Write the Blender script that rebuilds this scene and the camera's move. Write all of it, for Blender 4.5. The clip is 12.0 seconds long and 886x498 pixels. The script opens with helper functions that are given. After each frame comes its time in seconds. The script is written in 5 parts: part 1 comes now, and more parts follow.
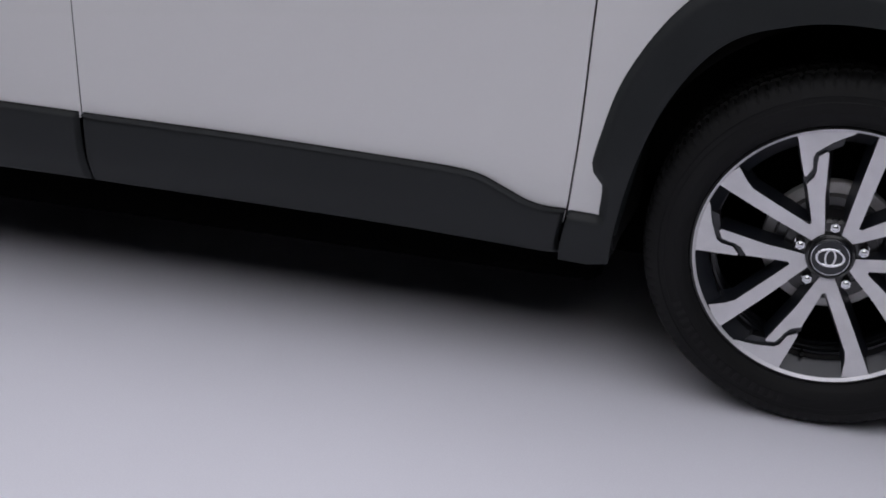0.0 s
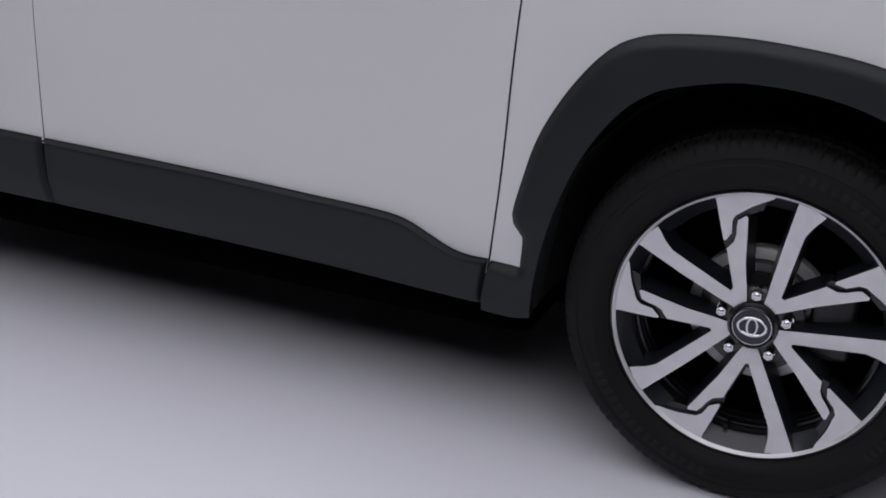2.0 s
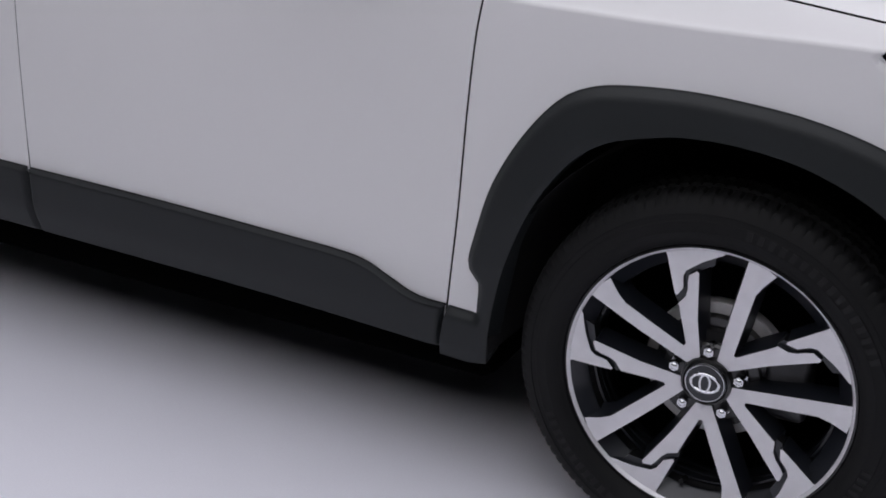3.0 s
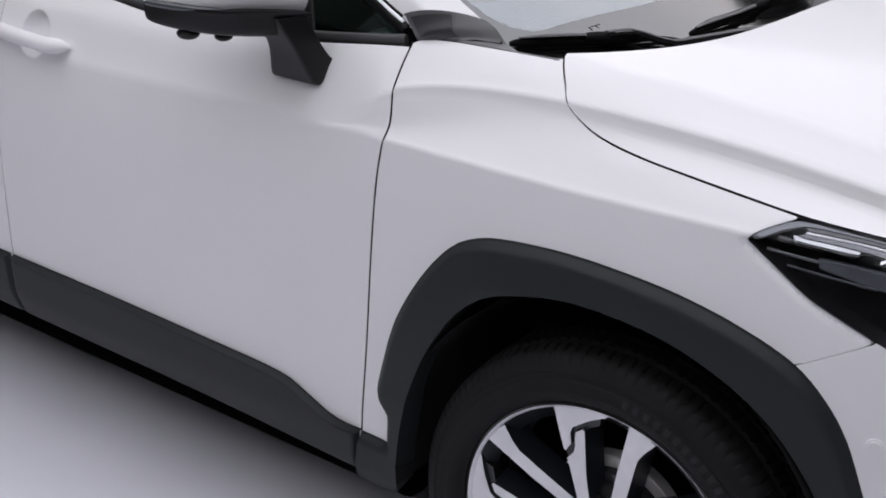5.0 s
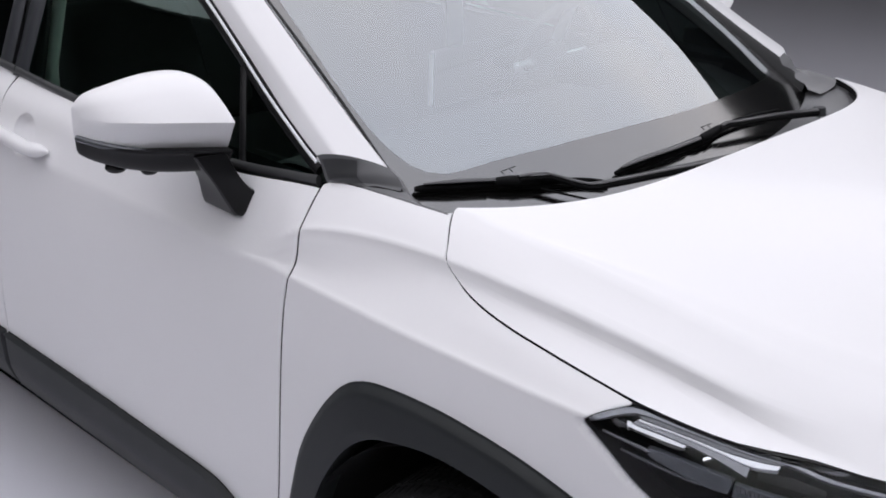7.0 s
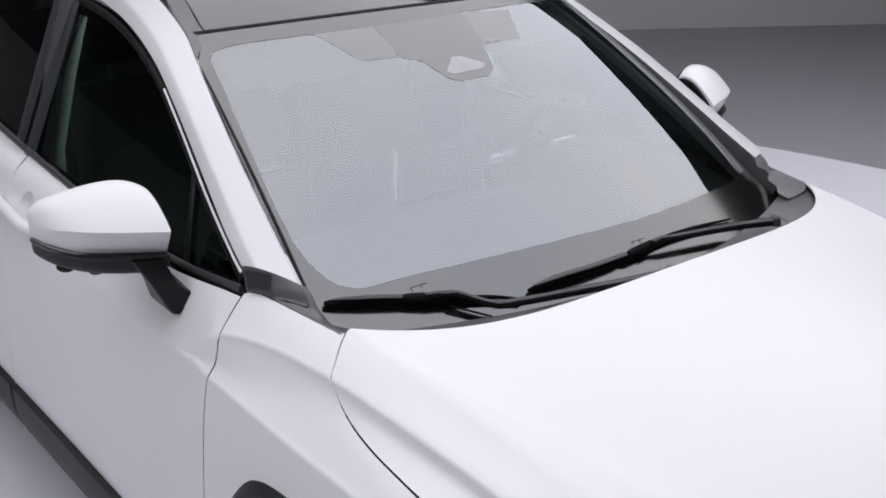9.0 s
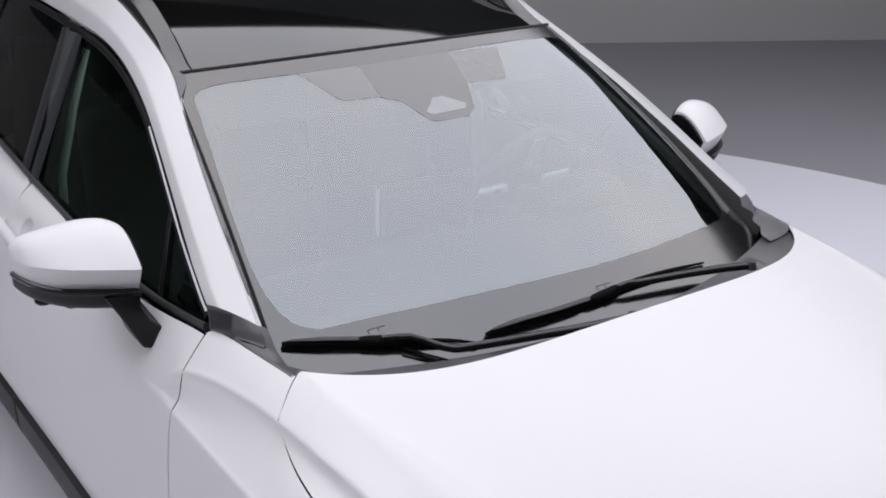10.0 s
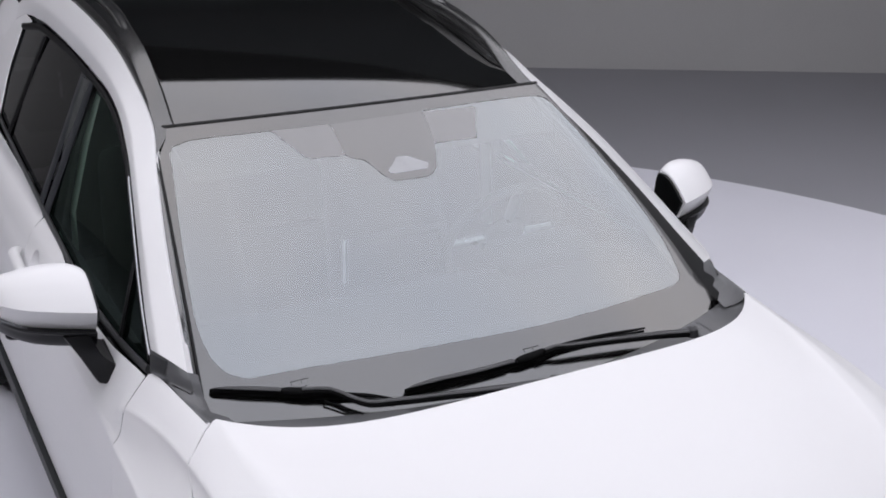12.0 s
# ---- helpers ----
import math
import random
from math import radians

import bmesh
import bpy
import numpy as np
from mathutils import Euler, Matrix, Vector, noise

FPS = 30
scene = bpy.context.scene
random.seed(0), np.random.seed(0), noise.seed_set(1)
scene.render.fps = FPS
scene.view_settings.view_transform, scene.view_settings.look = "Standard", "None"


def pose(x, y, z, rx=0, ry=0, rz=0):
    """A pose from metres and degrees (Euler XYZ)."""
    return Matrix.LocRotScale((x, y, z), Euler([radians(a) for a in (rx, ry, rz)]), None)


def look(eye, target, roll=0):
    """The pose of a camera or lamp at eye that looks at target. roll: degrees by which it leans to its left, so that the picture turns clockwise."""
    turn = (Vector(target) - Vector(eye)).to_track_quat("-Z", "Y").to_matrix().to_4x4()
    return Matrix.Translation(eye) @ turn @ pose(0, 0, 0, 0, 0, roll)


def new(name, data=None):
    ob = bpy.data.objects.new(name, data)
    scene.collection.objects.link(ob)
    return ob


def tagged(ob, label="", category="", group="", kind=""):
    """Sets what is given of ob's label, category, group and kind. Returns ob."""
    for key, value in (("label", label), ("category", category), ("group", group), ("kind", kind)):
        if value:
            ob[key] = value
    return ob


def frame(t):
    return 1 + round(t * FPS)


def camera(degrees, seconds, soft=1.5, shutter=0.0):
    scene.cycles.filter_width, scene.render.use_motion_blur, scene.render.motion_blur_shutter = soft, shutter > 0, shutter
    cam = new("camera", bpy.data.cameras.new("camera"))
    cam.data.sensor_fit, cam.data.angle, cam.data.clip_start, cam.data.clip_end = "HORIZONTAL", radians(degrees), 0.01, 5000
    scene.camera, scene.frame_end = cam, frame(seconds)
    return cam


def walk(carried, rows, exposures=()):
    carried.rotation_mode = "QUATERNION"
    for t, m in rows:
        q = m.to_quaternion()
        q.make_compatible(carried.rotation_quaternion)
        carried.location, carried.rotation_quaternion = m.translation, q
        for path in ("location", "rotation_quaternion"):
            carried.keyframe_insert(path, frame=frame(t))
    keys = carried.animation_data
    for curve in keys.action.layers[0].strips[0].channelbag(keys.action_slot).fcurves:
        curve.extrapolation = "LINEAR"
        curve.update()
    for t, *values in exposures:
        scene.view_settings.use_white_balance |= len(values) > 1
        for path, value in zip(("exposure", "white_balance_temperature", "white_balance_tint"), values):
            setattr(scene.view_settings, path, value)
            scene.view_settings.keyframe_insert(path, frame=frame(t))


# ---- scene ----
cam = camera(42.51, 12.0, 1.8)
# Seconds, eye, target, roll.
PATH = [
    (0, (-0.1481, -2.8478, 1.1069), (-0.6557, -1.0715, 0.3406), 1.75),
    (0.5, (-0.0598, -2.8107, 1.1051), (-0.621, -1.0477, 0.3456), 1.92),
    (1, (0.0296, -2.7744, 1.1096), (-0.5863, -1.0252, 0.3607), 2.05),
    (1.5, (0.116, -2.727, 1.1181), (-0.557, -0.9949, 0.3786), 2.17),
    (2, (0.2031, -2.6767, 1.139), (-0.5276, -0.9631, 0.4113), 2.33),
    (2.5, (0.2837, -2.6186, 1.1698), (-0.5028, -0.9284, 0.4455), 2.37),
    (3, (0.374, -2.5447, 1.221), (-0.4761, -0.8917, 0.4828), 2.11),
    (3.2, (0.4085, -2.5119, 1.2408), (-0.467, -0.8754, 0.4956), 2.14),
    (4.8, (0.6499, -2.2701, 1.4326), (-0.4034, -0.7499, 0.6714), 1.36),
    (5, (0.6752, -2.2394, 1.4629), (-0.3987, -0.7349, 0.6992), 1.31),
    (5.5, (0.7382, -2.1758, 1.5324), (-0.3779, -0.7041, 0.7652), 1.24),
    (6, (0.8112, -2.1066, 1.5981), (-0.3526, -0.6741, 0.8277), 1.15),
    (6.5, (0.8817, -2.0406, 1.6424), (-0.331, -0.6442, 0.8812), 1.19),
    (7, (0.9543, -1.9731, 1.7042), (-0.3025, -0.6166, 0.9425), 1.31),
    (7.5, (1.0231, -1.9055, 1.7577), (-0.2771, -0.5883, 0.9998), 1.25),
    (7.7, (1.0508, -1.8782, 1.7806), (-0.2665, -0.5774, 1.0238), 1.23),
    (9.3, (1.3003, -1.6782, 1.9848), (-0.1363, -0.5138, 1.2229), 1.39),
    (9.5, (1.3232, -1.6454, 2.0051), (-0.1275, -0.4992, 1.2424), 1.36),
    (10, (1.3982, -1.5746, 2.0582), (-0.0859, -0.4737, 1.2931), 1.34),
    (10.5, (1.4709, -1.502, 2.1068), (-0.0459, -0.4489, 1.3386), 1.32),
    (11, (1.5392, -1.4297, 2.143), (-0.0088, -0.4187, 1.3805), 1.40),
    (11.5, (1.6146, -1.3565, 2.1881), (0.0368, -0.3924, 1.4258), 1.40),
    (12, (1.6907, -1.2778, 2.2344), (0.0844, -0.3628, 1.4711), 1.42),
]
walk(cam, [(t, look(eye, target, roll)) for t, eye, target, roll in PATH],
     [(0, -.18), (2, -.15), (3.2, -.05), (5, .08), (7, .12), (9.5, .06), (12, .03)])

# ---------------------------------------------------------------- light
world = bpy.data.worlds.new("studio_air")
world.use_nodes = True
world.node_tree.nodes["Background"].inputs[0].default_value = (.9, .93, 1, 1)
world.node_tree.nodes["Background"].inputs[1].default_value = 0.05
scene.world = world
SOFTBOX_POWER = 1.40
SOFTBOX_COLOR = (.985, .970, 1.030)
SOFTBOX = [(-3.2, -5.3), (2.6, -5.3), (2.6, 6.1), (-1.35, 6.0), (-2.85, 5.0), (-3.12, 4.2), (-3.25, 3.3)]     # main cloth, with one corner cut
SIDE_SOFTBOX = [(-7.6, -4.2), (-4.2, -4.2), (-4.2, -2.6), (-7.6, -2.6)]          # smaller cloth beside the tail
SOFTBOX_HEIGHT = 3.6
# ---------------------------------------------------------------- shape maths
def spline(pairs):
    """A smooth function of one variable through (x, y) pairs."""
    xs, ys = [p[0] for p in pairs], [p[1] for p in pairs]
    n = len(xs)
    sl = [(ys[i + 1] - ys[i]) / (xs[i + 1] - xs[i]) for i in range(n - 1)]
    ms = [sl[0]] + [0.0 if sl[i - 1] * sl[i] <= 0 else 2 * sl[i - 1] * sl[i] / (sl[i - 1] + sl[i]) for i in range(1, n - 1)] + [sl[-1]]

    def f(x):
        if x <= xs[0]:
            return ys[0]
        if x >= xs[-1]:
            return ys[-1]
        i = 0
        while x > xs[i + 1]:
            i += 1
        h = xs[i + 1] - xs[i]
        t = (x - xs[i]) / h
        return (ys[i] * (1 + 2 * t) * (1 - t) ** 2 + ms[i] * h * t * (1 - t) ** 2
                + ys[i + 1] * t * t * (3 - 2 * t) + ms[i + 1] * h * t * t * (t - 1))
    return f


def path_points(pts, step=0.02, closed=False):
    """Points along a Catmull-Rom curve through pts (tuples of any length)."""
    out, n = [], len(pts)
    for i in range(n if closed else n - 1):
        p1, p2 = np.array(pts[i]), np.array(pts[(i + 1) % n])
        p0 = np.array(pts[i - 1]) if (i > 0 or closed) else 2 * p1 - p2
        p3 = np.array(pts[(i + 2) % n]) if (i < n - 2 or closed) else 2 * p2 - p1
        k = max(1, int(np.linalg.norm(p2 - p1) / step))
        for j in range(k):
            t = j / k
            out.append(tuple(0.5 * (2 * p1 + (p2 - p0) * t + (2 * p0 - 5 * p1 + 4 * p2 - p3) * t * t + (3 * p1 - p0 - 3 * p2 + p3) * t ** 3)))
    if not closed:
        out.append(tuple(pts[-1]))
    return out


# Plan line of the body at waist height, from the tail's middle to the nose's.
PLAN = path_points([(-3.48, 0), (-3.46, .35), (-3.38, .66), (-3.22, .80), (-2.95, .858), (-2.6, .873), (-2, .875), (-1.3, .875), (-.6, .874),
                    (0, .872), (.2, .866), (.365, .85), (.5, .812), (.62, .745), (.72, .64), (.79, .48), (.83, .25), (.845, 0)], 0.02)
PLAN_U = [0.0]
for a, b in zip(PLAN, PLAN[1:]):
    PLAN_U.append(PLAN_U[-1] + math.dist(a, b))
shift = np.interp(0.0, [p[0] for p in PLAN], PLAN_U)
PLAN_U = np.array(PLAN_U) - shift
PLAN_XY = np.array(PLAN)
U_NOSE, U_TAIL = float(PLAN_U[-1]), float(PLAN_U[0])
PLAN_T = np.gradient(PLAN_XY, PLAN_U, axis=0)
PLAN_T /= np.linalg.norm(PLAN_T, axis=1)[:, None]
kernel = np.ones(9) / 9
for c in (0, 1):
    PLAN_T[4:-4, c] = np.convolve(PLAN_T[:, c], kernel, "valid")


def plan(u):
    x, w = np.interp(u, PLAN_U, PLAN_XY[:, 0]), np.interp(u, PLAN_U, PLAN_XY[:, 1])
    tx, tw = np.interp(u, PLAN_U, PLAN_T[:, 0]), np.interp(u, PLAN_U, PLAN_T[:, 1])
    return x, w, -tw, tx  # place and outward normal is (-tw, tx) with w outward


def flowing(pairs):
    """A natural cubic spline through (x, y) pairs."""
    xs, ys = np.array([p[0] for p in pairs], float), np.array([p[1] for p in pairs], float)
    n, h = len(xs), np.diff(xs)
    a, r = np.eye(n), np.zeros(n)
    for i in range(1, n - 1):
        a[i, i - 1:i + 2] = h[i - 1], 2 * (h[i - 1] + h[i]), h[i]
        r[i] = 6 * ((ys[i + 1] - ys[i]) / h[i] - (ys[i] - ys[i - 1]) / h[i - 1])
    m = np.linalg.solve(a, r)

    def f(x):
        x = min(max(x, xs[0]), xs[-1])
        i = min(int(np.searchsorted(xs, x, "right")) - 1, n - 2)
        p, q = xs[i + 1] - x, x - xs[i]
        return float((m[i] * p ** 3 + m[i + 1] * q ** 3) / (6 * h[i]) + (ys[i] / h[i] - m[i] * h[i] / 6) * p + (ys[i + 1] / h[i] - m[i + 1] * h[i] / 6) * q)
    return f


# Cross section: rows of (height, inset) that run along the body.
CREASE_Z = flowing([(-3.3, .90), (-1.25, .90), (-.80, .905), (-.44, .920), (-.2, .914), (.03, .911), (.2, .909), (.5, .885), (1.2, .86)])
CREASE_D = flowing([(-3.3, .0216), (-1.25, .0216), (-.80, .0214), (-.58, .0202), (-.44, .0165), (-.2, .0135), (.03, .013), (.2, .013), (.5, .02), (1.2, .04)])
SHELF_Z = flowing([(-3.3, .925), (-1.25, .925), (-.80, .925), (-.66, .9255), (-.557, .9275), (-.493, .934), (-.436, .942), (-.371, .950), (-.27, .959), (-.134, .963), (.03, .959), (.2, .943), (.33, .932), (.5, .912), (1.2, .88)])
SHELF_D = flowing([(-3.3, .0262), (-1.25, .0262), (-.80, .0264), (-.6, .0276), (-.44, .033), (-.3, .049), (-.134, .061), (.03, .060), (.2, .055), (.33, .054), (.5, .060), (1.2, .07)])
EDGE_Z = flowing([(-3.3, .955), (-1.25, .955), (-.80, .954), (-.66, .953), (-.557, .961), (-.493, .982), (-.436, .999), (-.371, 1.0115), (-.27, 1.0185), (-.138, 1.0175), (.013, 1.0080), (.14, .9950), (.25, .979), (.345, .963), (.416, .951), (.507, .940), (.7, .928), (1.2, .912)])
EDGE_D = flowing([(-3.3, .034), (-1.25, .034), (-.80, .034), (-.66, .035), (-.557, .0375), (-.493, .042), (-.436, .0495), (-.371, .0615), (-.27, .079), (-.134, .094), (.03, .104), (.2, .115), (.33, .118), (.5, .122), (1.2, .128)])
SHARP = flowing([(-3.3, 0), (-.9, 0), (-.62, .0), (-.55, .02), (-.50, .25), (-.46, .66), (-.42, .90), (-.3, 1), (.3, 1), (.45, .6), (.7, 0), (1.2, 0)])
TOP_Z = flowing([(-3.3, 1.022), (-1.25, 1.022), (-.80, 1.026), (-.60, 1.042), (-.44, 1.061), (-.25, 1.058), (-.134, 1.051), (.03, 1.031), (.2, 1.006), (.33, .985), (.5, .960), (1.2, .93)])
TOP_D = flowing([(-3.3, .066), (-1.25, .066), (-.80, .069), (-.60, .085), (-.44, .105), (-.25, .128), (-.134, .142), (.03, .152), (.2, .161), (.33, .164), (.5, .166), (1.2, .17)])
END_Z = flowing([(-3.3, 1.065), (-1.25, 1.065), (-.80, 1.067), (-.60, 1.072), (-.44, 1.078), (-.25, 1.075), (-.134, 1.068), (.03, 1.048), (.2, 1.022), (.33, 1.000), (.5, .974), (1.2, .945)])
END_D = flowing([(-3.3, .115), (-1.25, .115), (-.80, .117), (-.44, .125), (-.25, .159), (-.134, .176), (.03, .187), (.2, .198), (.33, .202), (.5, .21), (1.2, .22)])
LOW_Z = flowing([(-3.3, .29), (-1.25, .285), (-.8, .275), (-.44, .262), (-.134, .25), (.2, .23), (.5, .2), (1.2, .2)])
MID_D = flowing([(-3.3, .009), (-1.25, .009), (-.8, .009), (-.44, .007), (-.134, .004), (.2, .004), (.5, .008), (1.2, .02)])


def scoop(u):
    """Place along the folds, which die away quickly on the door."""
    return u if u > -.43 else -.43 + (u + .43) * 1.75


def section(u):
    """Rows of (height, inset) of the body side at u, from the sill up to the bonnet's ridge."""
    w = scoop(u)
    cz, cd, ez, ed, k = CREASE_Z(w), CREASE_D(w), EDGE_Z(w), EDGE_D(w), max(0.0, min(1.0, SHARP(w)))
    front = max(0.0, u - .15)
    fade = max(0.0, min(1.0, (u - .36) / .22), min(1.0, (-.50 - w) / .13))
    sz, sd, tz, td = SHELF_Z(w), SHELF_D(w), TOP_Z(u), TOP_D(u)

    def fold(z, d):
        """The fold dies away towards the nose."""
        flat = sd + (td - sd) * max(0.0, (z - sz) / (tz - sz))
        return z, d + (flat - d) * fade
    return [(LOW_Z(u), .03 + .05 * min(1, front)), (.37, .004 + .01 * front), (.46, .004 * front), (.62, .002), (.80, MID_D(u)),
            (cz - .005, cd - .0007), (cz, cd), (cz + .005, cd + .0009 + .0046 * k), (sz, sd),
            fold(ez - .021, ed - .0058), fold(ez - .010, ed - .0030 + .0010 * k), fold(ez, ed), fold(ez + .004, ed + .0013 + .0033 * k),
            (TOP_Z(u), TOP_D(u)), (END_Z(u), END_D(u))]


CACHE = {}


def inset(u, z):
    key = round(u, 4)
    if key not in CACHE:
        CACHE[key] = spline(section(u))
    return CACHE[key](z)


def ridge(u):
    """Height at which the side hands over to the bonnet."""
    return END_Z(u)


def side(u, z, off=0.0):
    """A point of the body side (car's right side, y < 0)."""
    x, w, nx, nw = plan(u)
    d = inset(u, z) - off
    return Vector((x - nx * d, -(w - nw * d), z))


MIDDLE = -.010       # middle of the cabin, which narrows a little more on one side
LEAN = .0143         # the body leans a little to its left
SKEW = .0143         # and stands a little askew


def drop(y, z):
    """How far the leaning body has sunk at y; the roof has not."""
    return LEAN * max(0.0, y + .70) * max(0.0, min(1.0, (1.44 - z) / .36))


def middle(x):
    k = max(0.0, min(1.0, (.25 - x) / .45))
    return MIDDLE * k * k * (3 - 2 * k)


BONNET_BACK = -.191
hood_mid = spline([(BONNET_BACK, -.022), (.2, .28), (.6, .53), (U_NOSE, .80)])
hood_mid_z = spline([(-.05, 1.086), (.2, 1.066), (.45, 1.030), (.7, .965), (.82, .90)])


CRESTLINE = spline([(-.19, 1.0), (-.05, .997), (.03, .976), (.112, .95), (.213, .926), (.293, .906), (.434, .88), (.8, .80), (1.3, .7)])


def hood(u, v):
    """The bonnet's top: v is 1 at the ridge and 0 on the middle line."""
    e = side(u, ridge(u))
    xm = hood_mid(u)
    x = xm + (e.x - xm) * abs(v) ** 5
    t = 1 - abs(v)
    ze, zm = e.z, hood_mid_z(xm)
    we = -e.y
    slope = 0.05
    z = ze * (1 + 2 * t) * (1 - t) ** 2 + slope * we * t * (1 - t) ** 2 + zm * t * t * (3 - 2 * t)
    q = max(0.0, (CRESTLINE(u) - abs(v)) * we / .11)
    z -= .0050 * min(1.0, max(0.0, (u + .19) / .15)) * q * math.exp(1 - q)     # soft valley inside the bonnet's side fold
    c = middle(x)
    y = c - (we + c) * v
    return Vector((x - SKEW * max(0.0, y + .70), y, z - drop(y, z)))


def glasshouse(x, z, off=0.0):
    """The side above the waist, leaning in towards the roof."""
    w = .768 - .40 * (z - 1.06) - .22 * (z - 1.06) ** 2 - 0.035 * max(0, -1.9 - x) ** 2 - .02 * max(0.0, x + .9)
    return Vector((x, -(w + off), z))


def screen(s, v):
    """The windscreen: s from 0 at the foot to 1 at the top, v from -1 to 1 across."""
    a = abs(v)
    foot = Vector((-.122 - .155 * a * a, .69 * v, 1.025))
    top = Vector((-.92 - .088 * a * a, .565 * v, 1.444 - .022 * a * a))
    p = foot.lerp(top, s)
    p.z += .030 * s * (1 - s) * 4 * (1 - .4 * a * a)
    p.z -= drop(p.y, p.z)
    p.x -= SKEW * max(0.0, p.y + .70) * (1 - s)
    return p


def roof(s, v):
    """The roof: s from 0 at the screen to 1 at the tail."""
    a = abs(v)
    front = Vector((-.925 - .083 * a * a, 0, 1.447 - .021 * a * a))
    x = front.x + s * (-3.05 - front.x)
    w = .517 - .035 * min(1, s * 4) + .03 * max(0, s - .3)
    z = front.z + (.140 + .02 * a * a) * (1 - (1 - min(1, s * 2.2)) ** 2) - .14 * max(0, s - .5) ** 2 * 2
    y = MIDDLE + (w + MIDDLE) * v
    return Vector((x, y, z))


def flip(p):
    """The point on the car's other side."""
    y = 2 * middle(p.x) - p.y
    return Vector((p.x - SKEW * (y - p.y), y, p.z - LEAN * (y - p.y) * max(.35, min(1.0, (1.44 - p.z) / .36))))
# ---------------------------------------------------------------- materials
def material(name):
    m = bpy.data.materials.new(name)
    m.use_nodes = True
    nt = m.node_tree
    return m, nt.nodes, nt.links, nt.nodes["Principled BSDF"]


def textured(name, color, rough, metal=0.0, grain=400.0, grain_amount=0.04, stain=6.0, stain_amount=0.06, bump=0.0, coat=0.0, coat_rough=0.05, rough_vary=0.08, spec=0.5):
    """A surface with fine grain and broad unevenness in colour, gloss and relief."""
    m, nodes, links, bsdf = material(name)
    co = nodes.new("ShaderNodeTexCoord")
    fine, broad = nodes.new("ShaderNodeTexNoise"), nodes.new("ShaderNodeTexNoise")
    fine.inputs["Scale"].default_value, fine.inputs["Detail"].default_value = grain, 3
    broad.inputs["Scale"].default_value, broad.inputs["Detail"].default_value = stain, 5
    for n in (fine, broad):
        links.new(co.outputs["Object"], n.inputs["Vector"])

    def spread(node, amount):
        r = nodes.new("ShaderNodeMapRange")
        r.inputs["To Min"].default_value, r.inputs["To Max"].default_value = 1 - amount, 1 + amount
        r.inputs["From Min"].default_value, r.inputs["From Max"].default_value = 0.3, 0.7
        links.new(node.outputs["Fac"], r.inputs["Value"])
        return r

    f1, f2 = spread(fine, grain_amount), spread(broad, stain_amount)
    mul = nodes.new("ShaderNodeMath")
    mul.operation = "MULTIPLY"
    links.new(f1.outputs[0], mul.inputs[0]), links.new(f2.outputs[0], mul.inputs[1])
    sc = nodes.new("ShaderNodeVectorMath")
    sc.operation = "SCALE"
    sc.inputs[0].default_value = color
    links.new(mul.outputs[0], sc.inputs["Scale"])
    links.new(sc.outputs[0], bsdf.inputs["Base Color"])
    rr = nodes.new("ShaderNodeMapRange")
    rr.inputs["To Min"].default_value, rr.inputs["To Max"].default_value = rough * (1 - rough_vary), min(1, rough * (1 + rough_vary))
    links.new(broad.outputs["Fac"], rr.inputs["Value"])
    links.new(rr.outputs[0], bsdf.inputs["Roughness"])
    bsdf.inputs["Metallic"].default_value = metal
    bsdf.inputs["Specular IOR Level"].default_value = spec
    if coat:
        bsdf.inputs["Coat Weight"].default_value, bsdf.inputs["Coat Roughness"].default_value = coat, coat_rough
    if bump:
        b = nodes.new("ShaderNodeBump")
        b.inputs["Strength"].default_value, b.inputs["Distance"].default_value = bump, 0.001
        links.new(fine.outputs["Fac"], b.inputs["Height"])
        links.new(b.outputs[0], bsdf.inputs["Normal"])
    return m


def pane(name, tint, gloss=1.0, rough=0.0, base=0.0, sheen=(1, 1, 1)):
    """Thin clear glass: it lets light through with a tint and mirrors by Fresnel on both faces; base: mirroring of a solar coating."""
    m = bpy.data.materials.new(name)
    m.use_nodes = True
    nodes, links = m.node_tree.nodes, m.node_tree.links
    nodes.clear()
    out, mix = nodes.new("ShaderNodeOutputMaterial"), nodes.new("ShaderNodeMixShader")
    tr, gl, fr = nodes.new("ShaderNodeBsdfTransparent"), nodes.new("ShaderNodeBsdfGlossy"), nodes.new("ShaderNodeFresnel")
    tr.inputs[0].default_value = (*tint, 1)
    gl.inputs["Roughness"].default_value = rough
    fr.inputs["IOR"].default_value = 1.5
    k = nodes.new("ShaderNodeMath")
    k.operation = "MULTIPLY_ADD"
    k.inputs[1].default_value, k.inputs[2].default_value = gloss, base
    gl.inputs["Color"].default_value = (*sheen, 1)
    k.use_clamp = True
    links.new(fr.outputs[0], k.inputs[0]), links.new(k.outputs[0], mix.inputs[0])
    links.new(tr.outputs[0], mix.inputs[1]), links.new(gl.outputs[0], mix.inputs[2])
    links.new(mix.outputs[0], out.inputs[0])
    return m


